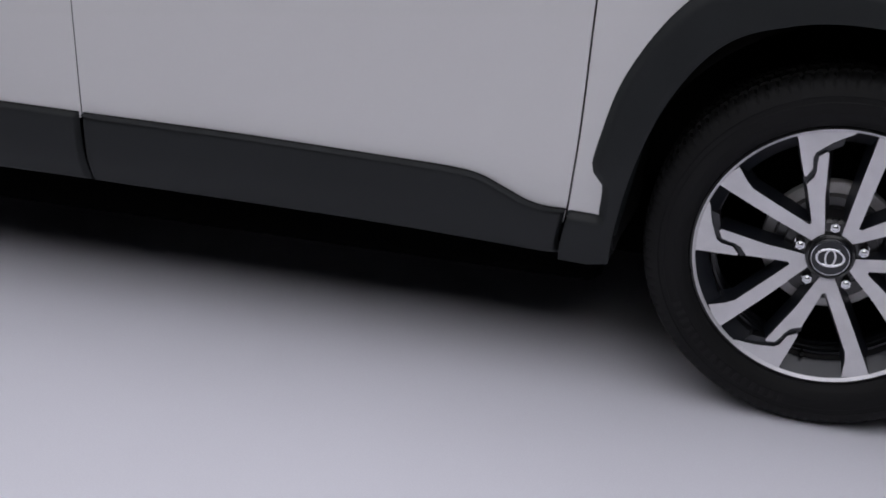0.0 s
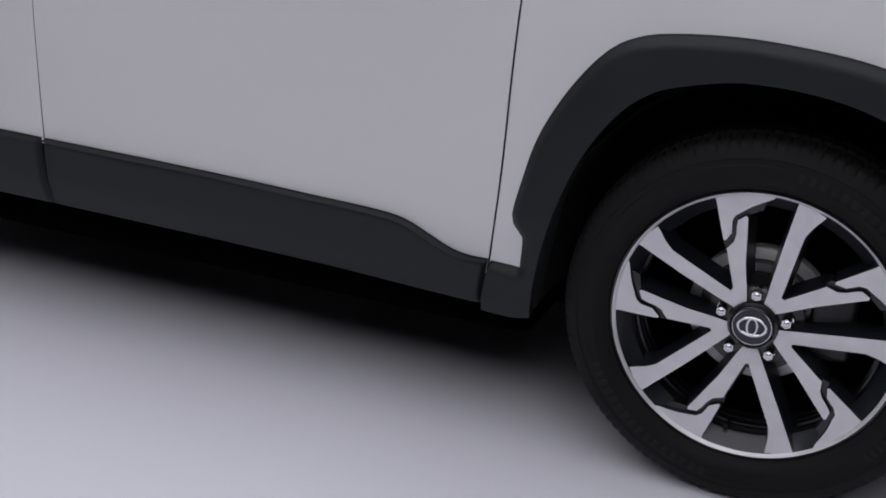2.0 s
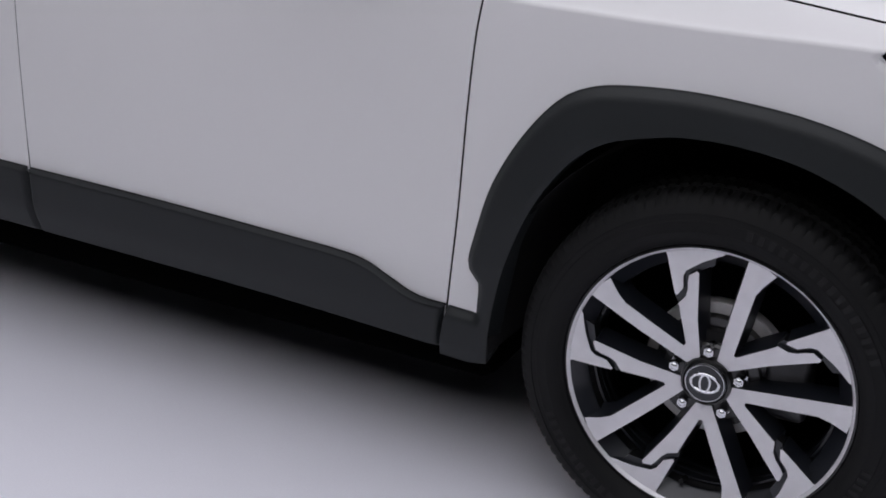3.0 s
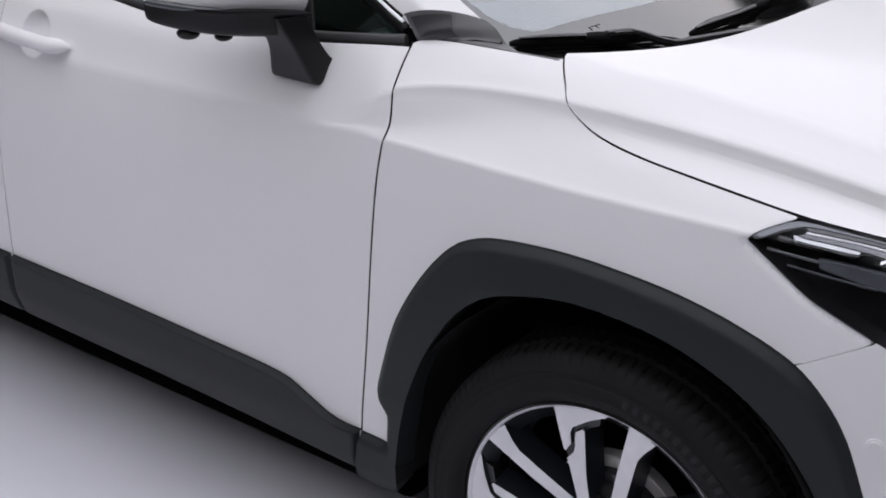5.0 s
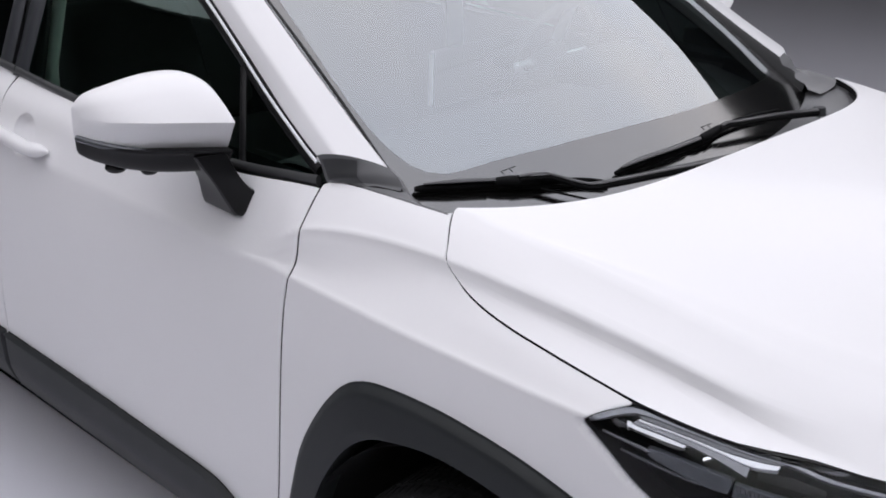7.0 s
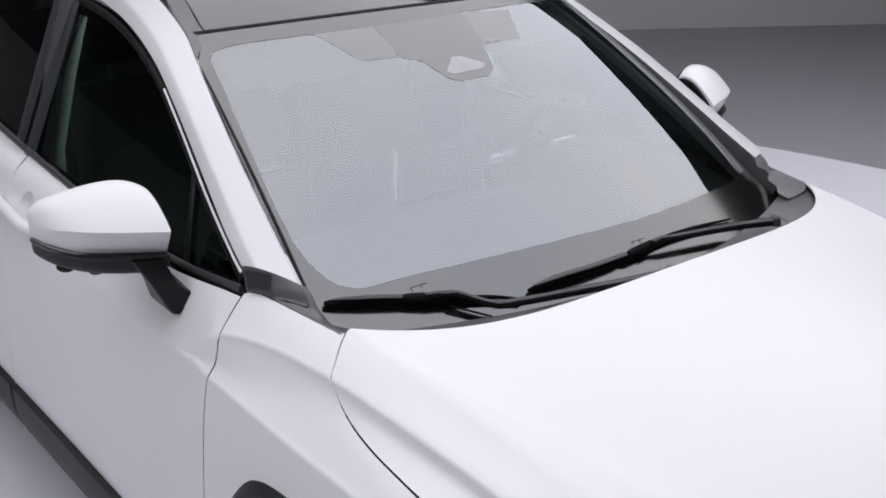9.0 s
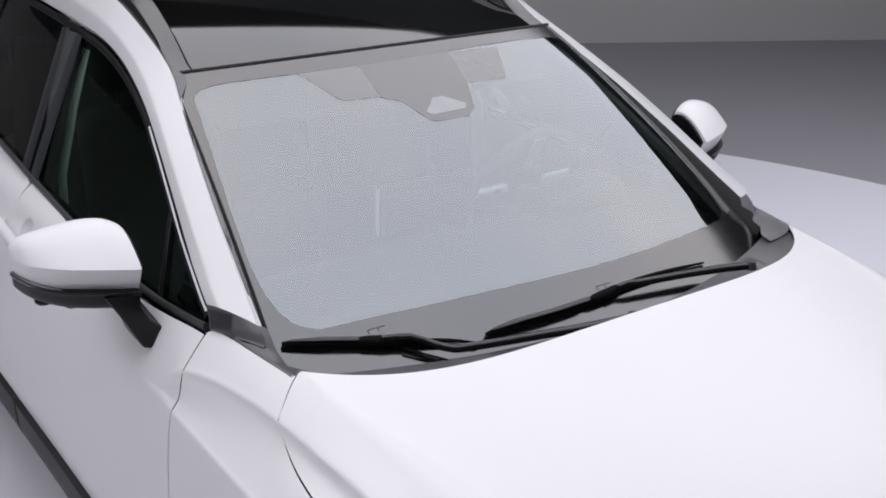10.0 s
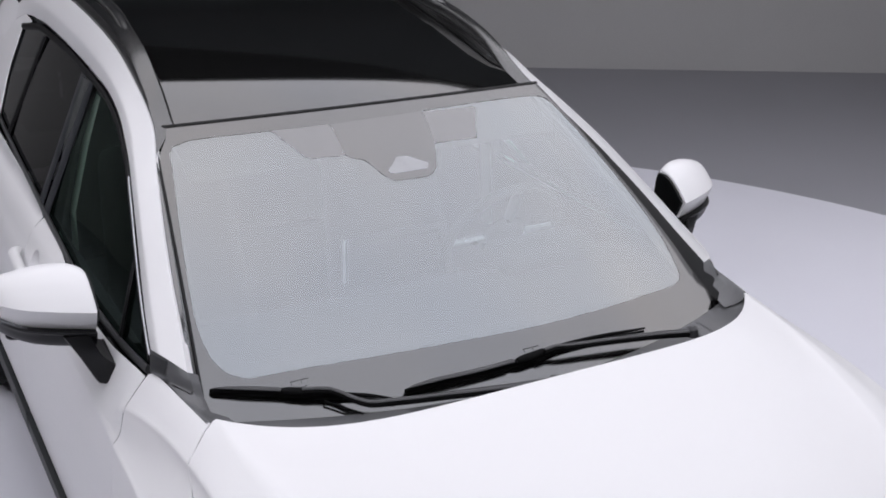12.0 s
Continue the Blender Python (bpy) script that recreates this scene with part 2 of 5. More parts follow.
PAINT = textured("white_pearl_paint", (.780, .775, .784), .42, grain=2500, grain_amount=.02, stain=1.5, stain_amount=.012, coat=.22, coat_rough=.08, rough_vary=.05, spec=.24)
PLASTIC = textured("grey_black_plastic", (.0115, .0140, .0153), .52, grain=1800, grain_amount=.12, stain=9, stain_amount=.08, bump=.25, spec=.36)
GLOSS_BLACK = textured("gloss_black", (.008, .008, .009), .10, grain=900, stain=5, spec=.55)
SATIN_BLACK = textured("satin_black", (.007, .007, .0075), .45, grain=900, grain_amount=.1, stain=8, stain_amount=.1, spec=.22)
# Near-black put in for shade under the car and behind the wheel spokes.
VOID = textured("shade_black", (.002, .002, .002), .95, grain=200, stain=10, spec=0.0)
SEAL = textured("satin_grey_seal", (.055, .056, .058), .34, grain=900, stain=6, spec=.4)
POST = textured("dark_post_film", (.030, .032, .037), .30, grain=900, stain=6, spec=.5)
# Near-black for the shade in shut lines and gaps, and for black parts.
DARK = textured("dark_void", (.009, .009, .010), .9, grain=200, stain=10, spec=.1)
LINER = textured("wheel_arch_felt", (.012, .012, .013), .95, grain=700, grain_amount=.3, stain=14, stain_amount=.2, bump=.5, spec=.2)
RUBBER = textured("tyre_rubber", (.0068, .0070, .0074), .66, grain=900, grain_amount=.12, stain=12, stain_amount=.15, bump=.3, spec=.22)
MACHINED = textured("machined_alloy", (.74, .73, .755), .38, metal=.35, grain=1500, grain_amount=.05, stain=25, stain_amount=.06, bump=.08)
SLATE = textured("slate_wheel_paint", (.012, .014, .019), .34, metal=.1, grain=2000, stain=20, coat=.35)
WHEEL_BLACK = textured("black_wheel_paint", (.008, .008, .009), .28, grain=2000, stain=20, coat=.5)
STEEL = textured("brake_steel", (.055, .055, .057), .40, metal=.5, grain=600, grain_amount=.1, stain=20, stain_amount=.15)
RAISED_RUBBER = textured("raised_tyre_rubber", (.0050, .0051, .0054), .42, grain=900, grain_amount=.12, stain=12, stain_amount=.15, spec=.3)
BRAKE = textured("brake_disc_steel", (.62, .61, .60), .5, metal=.3, grain=600, grain_amount=.1, stain=20, stain_amount=.15)
CHROME = textured("chrome", (.80, .81, .83), .10, metal=1.0, grain=900, grain_amount=.01, stain=12, stain_amount=.02)
SILVER = textured("satin_silver", (.60, .61, .63), .28, metal=.9, grain=900, grain_amount=.02, stain=12, stain_amount=.03)
CABIN = textured("cabin_black_trim", (.044, .048, .048), .7, grain=900, grain_amount=.15, stain=8, stain_amount=.1, bump=.3)
SEAT = textured("black_seat_leather", (.044, .046, .047), .5, grain=500, grain_amount=.1, stain=8, stain_amount=.1, bump=.3)
HEADLINER = textured("grey_headliner", (.30, .30, .29), .95, grain=900, grain_amount=.08, stain=6, stain_amount=.05)
BELT = textured("seat_belt_webbing", (.74, .77, .72), .8, grain=1500, grain_amount=.1, stain=20, stain_amount=.05)
LENS_GREY = textured("lamp_inner_grey", (.10, .105, .115), .25, metal=.5, grain=700, stain=30, stain_amount=.15)
SCREEN_GLASS = pane("windscreen_glass", (.66, .74, .73), 1.0, base=.22, sheen=(.93, .97, 1))
SIDE_GLASS = pane("green_tinted_side_glass", (.50, .66, .59), 1.0, sheen=(.80, 1, .92))
PRIVACY = pane("dark_privacy_glass", (.10, .11, .11), 1.4)
CLEAR = pane("clear_lamp_cover", (.90, .91, .92), .28)
LAMP_WHITE = textured("bright_lamp_trim", (.86, .87, .90), .32, metal=.25, grain=900, grain_amount=.02, stain=12, stain_amount=.04)
GUIDE = textured("light_guide_grey", (.11, .118, .132), .3, metal=.2, grain=700, stain=30, stain_amount=.2)
FLOOR_PAINT = textured("studio_floor_paint", (.34, .34, .367), .55, grain=300, grain_amount=.02, stain=.8, stain_amount=.03, spec=.35)
DISC_PAINT = textured("turntable_paint", (.80, .80, .87), .50, grain=300, grain_amount=.02, stain=.8, stain_amount=.025, spec=.4)
WALL_PAINT = textured("studio_wall_paint", (.52, .515, .51), .8, grain=120, grain_amount=.03, stain=.5, stain_amount=.04)
CEILING_PAINT = textured("dark_studio_ceiling", (.022, .022, .024), .9, grain=60, stain=.5)
UPPER_WALL_TONE = textured("dark_grey_upper_wall", (.115, .128, .135), .9, grain=200, stain=.6, stain_amount=.1)
# ---------------------------------------------------------------- mesh helpers
def mesh_data(name, verts, faces, mats, normals=None, face_mats=None, sharp=None):
    me = bpy.data.meshes.new(name)
    me.from_pydata([tuple(v) for v in verts], [], [tuple(f) for f in faces])
    for m in mats:
        me.materials.append(m)
    me.polygons.foreach_set("use_smooth", [True] * len(me.polygons))
    if face_mats:
        me.polygons.foreach_set("material_index", face_mats)
    me.update()
    if normals is not None:
        me.normals_split_custom_set_from_vertices([tuple(n) for n in normals])
    elif sharp is not None:
        me.set_sharp_from_angle(angle=radians(sharp))
    return me


def part(name, data, parent=None, label="", m=None):
    """Links mesh data as one object under a thing or a part."""
    ob = new(name, data)
    if m is not None:
        ob.matrix_world = m
    if parent is not None:
        ob.parent = parent
        if m is None:
            bpy.context.view_layer.update()
            ob.matrix_parent_inverse = parent.matrix_world.inverted()
    if label:
        tagged(ob, label)
    return ob


def from_bm(name, bm, mats, sharp=35):
    me = bpy.data.meshes.new(name)
    bmesh.ops.recalc_face_normals(bm, faces=bm.faces)
    bm.to_mesh(me)
    bm.free()
    for m in mats:
        me.materials.append(m)
    me.polygons.foreach_set("use_smooth", [True] * len(me.polygons))
    me.set_sharp_from_angle(angle=radians(sharp))
    return me


def resample(poly, step):
    out = []
    for i, p in enumerate(poly):
        q = poly[(i + 1) % len(poly)]
        k = max(1, int(round(math.dist(p, q) / step)))
        out += [(p[0] + (q[0] - p[0]) * j / k, p[1] + (q[1] - p[1]) * j / k) for j in range(k)]
    return out


def edge_distance(poly):
    a = np.array(poly)
    b = np.roll(a, -1, axis=0)
    ab = b - a
    ll = (ab ** 2).sum(1) + 1e-12

    def d(x, y):
        ap = np.array((x, y)) - a
        t = np.clip((ap * ab).sum(1) / ll, 0, 1)
        return float(np.sqrt((((ap - ab * t[:, None])) ** 2).sum(1).min()))

    def inside(x, y):
        c = ((a[:, 1] > y) != (b[:, 1] > y)) & (x < ab[:, 0] * (y - a[:, 1]) / (ab[:, 1] + 1e-15) + a[:, 0])
        return bool(c.sum() % 2)
    return d, inside


def panel_data(name, poly, fn, mat, step=.02, edge=.012, depth=.007, rolled=.0015, mirror=False, bands=(), extra=(), rim_faces=True):
    """A sheet over the closed outline poly on the surface fn(u, v), with a rolled rim of the given depth."""
    from mathutils.geometry import delaunay_2d_cdt
    rim = resample(poly, edge)
    dist, inside = edge_distance(rim)
    pts = list(rim)
    for band in bands:
        inner = []
        n = len(rim)
        for i, p in enumerate(rim):
            q, o = rim[(i + 1) % n], rim[i - 1]
            tx, ty = q[0] - o[0], q[1] - o[1]
            l = math.hypot(tx, ty) or 1
            for sx in (1, -1):
                c = (p[0] - sx * ty / l * band, p[1] + sx * tx / l * band)
                if inside(*c) and dist(*c) > band * .93:
                    inner.append(c)
        pts += inner
    far = (max(bands) if bands else 0) + step * .55
    us, vs = [p[0] for p in poly], [p[1] for p in poly]
    pts += list(extra)
    near = np.array(extra) if len(extra) else None
    for i in range(int((max(us) - min(us)) / step) + 1):
        for j in range(int((max(vs) - min(vs)) / step) + 1):
            c = (min(us) + (i + .5) * step, min(vs) + (j + .5) * step)
            if near is not None and float(((near - c) ** 2).sum(1).min()) < (step * .5) ** 2:
                continue
            if inside(*c) and dist(*c) > far:
                pts.append(c)
    v2, _, f2, _, _, _ = delaunay_2d_cdt([Vector(p) for p in pts], [], [list(range(len(rim)))], 1, 1e-5)
    verts, norms = [], []
    h = .002

    def normal(u, v):
        a, b = fn(u + h, v) - fn(u - h, v), fn(u, v + h) - fn(u, v - h)
        n = a.cross(b)
        return n.normalized() if n.length > 1e-12 else Vector((0, -1, 0))
    for p in v2:
        verts.append(fn(p.x, p.y)), norms.append(normal(p.x, p.y))
    faces = []
    for f in f2:
        a, b, c = (verts[i] for i in f[:3])
        g = (b - a).cross(c - a)
        faces.append(tuple(f) if g.dot(norms[f[0]]) > 0 else tuple(reversed(f)))
    # rim
    count = {}
    for f in faces:
        for a, b in zip(f, f[1:] + f[:1]):
            count[(a, b)] = 1
    border = [(a, b) for a, b in count if (b, a) not in count] if rim_faces else []
    nxt = dict(border)
    prv = {b: a for a, b in border}
    ids, dark = {}, []
    for a in nxt:
        if a not in prv:
            continue
        t = verts[nxt[a]] - verts[prv[a]]
        if t.length < 1e-9:
            continue
        out = t.normalized().cross(norms[a]).normalized()
        p = verts[a]
        ids[a] = (len(verts), len(verts) + 1)
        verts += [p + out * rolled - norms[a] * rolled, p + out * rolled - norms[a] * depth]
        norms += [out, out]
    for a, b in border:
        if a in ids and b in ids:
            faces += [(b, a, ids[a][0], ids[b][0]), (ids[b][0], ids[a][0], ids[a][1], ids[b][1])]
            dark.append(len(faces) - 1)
    if mirror:
        verts, norms = [flip(v) for v in verts], [Vector((n.x, -n.y, n.z)) for n in norms]
        faces = [tuple(reversed(f)) for f in faces]
    # Rim walls of painted sheets are coloured dark for shade in shut lines.
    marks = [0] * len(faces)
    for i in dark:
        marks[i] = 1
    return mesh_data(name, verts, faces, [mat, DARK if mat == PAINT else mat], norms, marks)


def grid_data(name, rows, mats, closed=False, sharp=40, flipped=False, face_mats=None):
    """Quads between equally long rows of points."""
    n = len(rows[0])
    verts = [p for r in rows for p in r]
    faces = []
    for i in range(len(rows) - 1):
        for j in range(n if closed else n - 1):
            k = (j + 1) % n
            q = (i * n + j, i * n + k, (i + 1) * n + k, (i + 1) * n + j)
            faces.append(tuple(reversed(q)) if flipped else q)
    return mesh_data(name, verts, faces, mats, sharp=sharp, face_mats=face_mats)


def tube_data(name, line, radius, mats, sides=8, squash=1.0, caps=True, up=Vector((0, 0, 1)), taper=None):
    """A rounded bar along a line of points; radius may be one number or one for each point."""
    pts = [Vector(p) for p in line]
    rows = []
    for i, p in enumerate(pts):
        t = (pts[min(i + 1, len(pts) - 1)] - pts[max(i - 1, 0)]).normalized()
        s = t.cross(up).normalized()
        n = s.cross(t).normalized()
        r = radius[i] if isinstance(radius, (list, tuple)) else radius
        rows.append([p + (s * math.cos(a) + n * math.sin(a) * squash) * r for a in (2 * math.pi * k / sides for k in range(sides))])
    verts = [p for r in rows for p in r]
    faces = []
    n = sides
    for i in range(len(rows) - 1):
        faces += [(i * n + j, i * n + (j + 1) % n, (i + 1) * n + (j + 1) % n, (i + 1) * n + j) for j in range(n)]
    if caps:
        faces += [tuple(reversed(range(n))), tuple(range((len(rows) - 1) * n, len(rows) * n))]
    bm = bmesh.new()
    vs = [bm.verts.new(v) for v in verts]
    for f in faces:
        bm.faces.new([vs[i] for i in f])
    return from_bm(name, bm, mats, 50)


def block_data(name, lo, hi, mats, bevel=.01, m=None, shape=None, segments=3):
    """A box with rounded edges; shape(v) may move its corners first."""
    bm = bmesh.new()
    bmesh.ops.create_cube(bm, size=1)
    for v in bm.verts:
        v.co = Vector([lo[k] + (v.co[k] + .5) * (hi[k] - lo[k]) for k in range(3)])
        if shape:
            v.co = shape(v.co)
    if bevel:
        bmesh.ops.bevel(bm, geom=bm.edges[:], offset=bevel, segments=segments, profile=.5, affect="EDGES")
    if m is not None:
        bmesh.ops.transform(bm, matrix=m, verts=bm.verts)
    return from_bm(name, bm, mats, 40)


def lathe_data(name, profile, mats, steps=96, face_mats=None, sharp=35, wobble=None):
    """A turned shape about the wheel's axis: profile of (radius, outward)."""
    rows = []
    for i, (r, o) in enumerate(profile):
        ring = []
        for k in range(steps):
            rr, oo = wobble(i, k, r, o) if wobble else (r, o)
            a = 2 * math.pi * k / steps
            ring.append(Vector((rr * math.cos(a), -oo, max(-.3335, rr * math.sin(a)))))
        rows.append(ring)
    n = steps
    verts = [p for r in rows for p in r]
    faces, fm = [], []
    for i in range(len(rows) - 1):
        for j in range(n):
            faces.append((i * n + j, i * n + (j + 1) % n, (i + 1) * n + (j + 1) % n, (i + 1) * n + j))
            fm.append(face_mats[i] if face_mats else 0)
    return mesh_data(name, verts, faces, mats, sharp=sharp, face_mats=fm)


def extrude_data(name, poly, height, depth, mats, flare=0.0):
    """A plate in the wheel's plane: outline poly of (x, z), its face at height(x, z), its sides running back by depth. Face has the first material, sides the second."""
    bm = bmesh.new()
    top = [bm.verts.new((x, -height(x, z), z)) for x, z in poly]
    turn = 1 if sum(p[0] * q[1] - q[0] * p[1] for p, q in zip(poly, poly[1:] + poly[:1])) > 0 else -1
    wide = []
    for k, (x, z) in enumerate(poly):
        (ax, az), (bx, bz) = poly[k - 1], poly[(k + 1) % len(poly)]
        l = math.hypot(bx - ax, bz - az) or 1
        wide.append((x + turn * (bz - az) / l * flare, z - turn * (bx - ax) / l * flare))
    low = [bm.verts.new((a, -height(x, z) + depth, b)) for (x, z), (a, b) in zip(poly, wide)]
    from mathutils.geometry import tessellate_polygon
    for tri in tessellate_polygon([[Vector((x, z, 0)) for x, z in poly]]):
        bm.faces.new([top[i] for i in tri])
    n = len(poly)
    sides = [bm.faces.new((top[i], top[(i + 1) % n], low[(i + 1) % n], low[i])) for i in range(n)]
    for s in sides:
        s.material_index = 1
    return from_bm(name, bm, mats, 30)
# ---------------------------------------------------------------- studio
def structure(name, data, label, category):
    return tagged(part(name, data), label, category, kind="structure")


ALONG = Vector((.46, .89, 0)).normalized()     # run of the grey back wall
ACROSS = Vector((-ALONG.y, ALONG.x, 0))        # away from the car
WALL_AT = Vector((-5.17, 6.03, 0))
CORNERS = [WALL_AT + ALONG * a + ACROSS * b for a, b in ((-14, 0), (9, 0), (9, -22), (-14, -22))]


def slab(pts, low, high, mats):
    bm = bmesh.new()
    a = [bm.verts.new((p.x, p.y, low)) for p in pts]
    b = [bm.verts.new((p.x, p.y, high)) for p in pts]
    bm.faces.new(a), bm.faces.new(b)
    n = len(pts)
    for i in range(n):
        bm.faces.new((a[i], a[(i + 1) % n], b[(i + 1) % n], b[i]))
    return from_bm("slab", bm, mats)


structure("floor", slab(CORNERS, -.2, -.006, [FLOOR_PAINT]), "smooth pale grey painted studio floor", "floor")
disc = [Vector((-.95 + 4.15 * math.cos(k * math.pi / 90), 4.15 * math.sin(k * math.pi / 90), 0)) for k in range(180)]
structure("turntable", slab(disc, -.006, 0, [DISC_PAINT]), "flat round white turntable floor under the car", "turntable")
for k, side_name in enumerate(("north", "east", "south", "west")):
    p, q = CORNERS[k], CORNERS[(k + 1) % 4]
    out = (q - p).normalized().cross(Vector((0, 0, 1))) * -1
    structure("wall_" + side_name, slab([p, q, q + out * .2, p + out * .2], -.2, 2.6, [WALL_PAINT]), "plain mid grey painted studio wall", "wall")
    # Unseen dark band above the wall, added to tone reflections in roof and glass.
    structure("upper_wall_" + side_name, slab([p, q, q + out * .2, p + out * .2], 2.6, 6, [UPPER_WALL_TONE]), "unseen dark upper wall, added to darken reflections", "curtain")
structure("ceiling", slab(CORNERS, 6, 6.2, [CEILING_PAINT]), "dark studio ceiling high above the car", "ceiling")

# Overhead soft light: a stretched white cloth in a black frame.
cloth, nodes, links, bsdf = material("lit_diffuser_cloth")
bsdf.inputs["Emission Strength"].default_value = SOFTBOX_POWER
cloth_place, folds, tone = nodes.new("ShaderNodeTexCoord"), nodes.new("ShaderNodeTexNoise"), nodes.new("ShaderNodeMix")
folds.inputs["Scale"].default_value, folds.inputs["Detail"].default_value = .42, 2
tone.data_type = "RGBA"
tone.inputs[6].default_value = (SOFTBOX_COLOR[0] * .90, SOFTBOX_COLOR[1] * .93, SOFTBOX_COLOR[2] * .97, 1)
tone.inputs[7].default_value = (SOFTBOX_COLOR[0] * 1.10, SOFTBOX_COLOR[1] * 1.07, SOFTBOX_COLOR[2] * 1.03, 1)
spread_tone = nodes.new("ShaderNodeMapRange")
spread_tone.inputs["From Min"].default_value, spread_tone.inputs["From Max"].default_value = .3, .7
links.new(cloth_place.outputs["Object"], folds.inputs["Vector"]), links.new(folds.outputs["Fac"], spread_tone.inputs["Value"])
links.new(spread_tone.outputs[0], tone.inputs[0]), links.new(tone.outputs[2], bsdf.inputs["Emission Color"])
bsdf.inputs["Base Color"].default_value = (.8, .8, .8, 1)

def soft_light(outline, label):
    zl, n = SOFTBOX_HEIGHT, len(outline)
    lamp = tagged(new("softbox"), label, "studio light", group="overhead soft lights")
    lamp.location = (0, 0, zl)
    pts = [Vector((x, y, 0)) for x, y in outline]
    part("diffuser", slab(pts, zl, zl + .02, [cloth]), lamp, "glowing white diffuser cloth")
    for p, q in zip(pts, pts[1:] + pts[:1]):
        mid, run = (p + q) / 2, q - p
        place = Matrix.Translation(mid) @ Matrix.Rotation(math.atan2(run.y, run.x), 4, "Z")
        part("frame_bar", block_data("frame_bar", (-run.length / 2, -.06, zl - .05), (run.length / 2, 0, zl + .10), [SATIN_BLACK], .005, m=place), lamp)
        part("hanging_cable", tube_data("hanging_cable", [(p.x, p.y, zl + .1), (p.x, p.y, 7.0)], .01, [SATIN_BLACK], 6, up=Vector((1, 0, 0))), lamp)


soft_light(SOFTBOX, "huge overhead soft light with white cloth and one cut corner")
soft_light(SIDE_SOFTBOX, "smaller rectangular overhead soft light with white cloth")
# ---------------------------------------------------------------- car body
car = tagged(new("car"), "white pearl compact crossover car with black cladding and roof", "car")

DOOR_FRONT = [(-.480, .34), (-.474, .38), (-.461, .533), (-.452, .735), (-.444, .87), (-.4365, .925), (-.4375, .965), (-.444, 1.01), (-.447, 1.06)]
WAIST = spline([(-2.6, 1.125), (-2.3, 1.115), (-1.8, 1.088), (-1.5, 1.068), (-1.24, 1.053), (-.95, 1.036), (-.7, 1.040), (-.5, 1.056), (-.447, 1.062), (-.2, 1.068)])
ARCH_OUT = [(.395, .56), (.357, .65), (.319, .705), (.270, .747), (.191, .780), (.105, .802), (.016, .813), (-.078, .818), (-.177, .813), (-.239, .801),
            (-.290, .772), (-.347, .704), (-.397, .612), (-.425, .513), (-.4345, .465), (-.431, .448), (-.413, .425), (-.4155, .365)]
ARCH_IN = [(.345, .54), (.321, .584), (.273, .645), (.210, .693), (.122, .732), (.032, .750), (-.065, .753), (-.150, .738), (-.211, .715), (-.265, .667),
           (-.319, .58), (-.36, .465), (-.382, .36), (-.392, .27)]
CLAD_TOP = [(-1.49, .446), (-1.15, .4405), (-.82, .430), (-.70, .425), (-.645, .417), (-.60, .398), (-.55, .3755), (-.512, .3685), (-.478, .3685)]
BONNET_GAP = [(-.191, 1.067), (-.160, 1.036), (-.136, 1.0075), (-.100, .9865), (-.055, .9740), (.006, .9645), (.075, .9565), (.150, .9475), (.239, .9370)]
LAMP_TOP = [(.239, .9365), (.316, .9310), (.40, .9237), (.46, .9185), (.53, .9125), (.66, .899), (.80, .880)]
LAMP_LOW = [(.186, .903), (.232, .874), (.280, .842), (.366, .804), (.44, .775), (.55, .75), (.68, .76), (.80, .84)]
GAP = .003


def mirrored(rows, mirror):
    return [[flip(p) for p in r] for r in rows] if mirror else rows


def smooth2(pts, step=.02):
    return path_points(pts, step)


def moved(pts, du):
    return [(u + du, z) for u, z in pts]


def both(build):
    """Builds a part on the car's right side and its mirror image on the left."""
    return build(False), build(True)


# Inner sheet behind the panels, coloured black for the shade in the shut lines.
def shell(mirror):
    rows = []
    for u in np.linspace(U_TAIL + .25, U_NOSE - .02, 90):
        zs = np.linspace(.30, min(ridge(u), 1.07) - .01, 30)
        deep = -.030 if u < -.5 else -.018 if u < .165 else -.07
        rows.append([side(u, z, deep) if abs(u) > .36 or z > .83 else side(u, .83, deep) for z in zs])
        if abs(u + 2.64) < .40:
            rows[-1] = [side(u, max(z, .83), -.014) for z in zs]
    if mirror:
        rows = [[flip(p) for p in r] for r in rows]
    return part("inner_shell", grid_data("inner_shell", rows, [DARK], flipped=mirror), car, "inner sheet, coloured black for the shade in shut lines")


both(shell)


LAMP_EDGE = np.array(smooth2([(.1835, .906)] + [(u - .004, z - .004) for u, z in LAMP_LOW[:5]], .008))


def lamp_side(u, z):
    """The body side, rounded off towards the headlamp's lower edge."""
    if u < .15 or z > .92:
        return side(u, z)
    a, b = LAMP_EDGE[:-1], LAMP_EDGE[1:]
    t = np.clip((((u, z) - a) * (b - a)).sum(1) / ((b - a) ** 2).sum(1), 0, 1)
    d = float(np.sqrt((((u, z) - a - (b - a) * t[:, None]) ** 2).sum(1).min()))
    k = max(0.0, 1 - d / .012) * max(0.0, min(1.0, (.912 - z) / .012))
    return side(u, z, -.006 * k * k)


LAMP_EXTRA = [(u - s * .78, z - s * .62) for u, z in LAMP_EDGE[2:-8] for s in (.003, .006, .009, .012)]


def crest_points(u0, u1, step=.012):
    """Points along the folds of the body side, so that they stay crisp."""
    out = []
    for u in np.arange(u0, u1, step):
        e, z = EDGE_Z(scoop(u)), CREASE_Z(scoop(u))
        out += [(u, e - .026), (u, e - .018), (u, e - .010), (u, e - .004), (u, e), (u, e + .004), (u, e + .009), (u, e + .016), (u, z - .010), (u, z - .004), (u, z), (u, z + .004), (u, z + .010), (u, z + .017)]
    return out


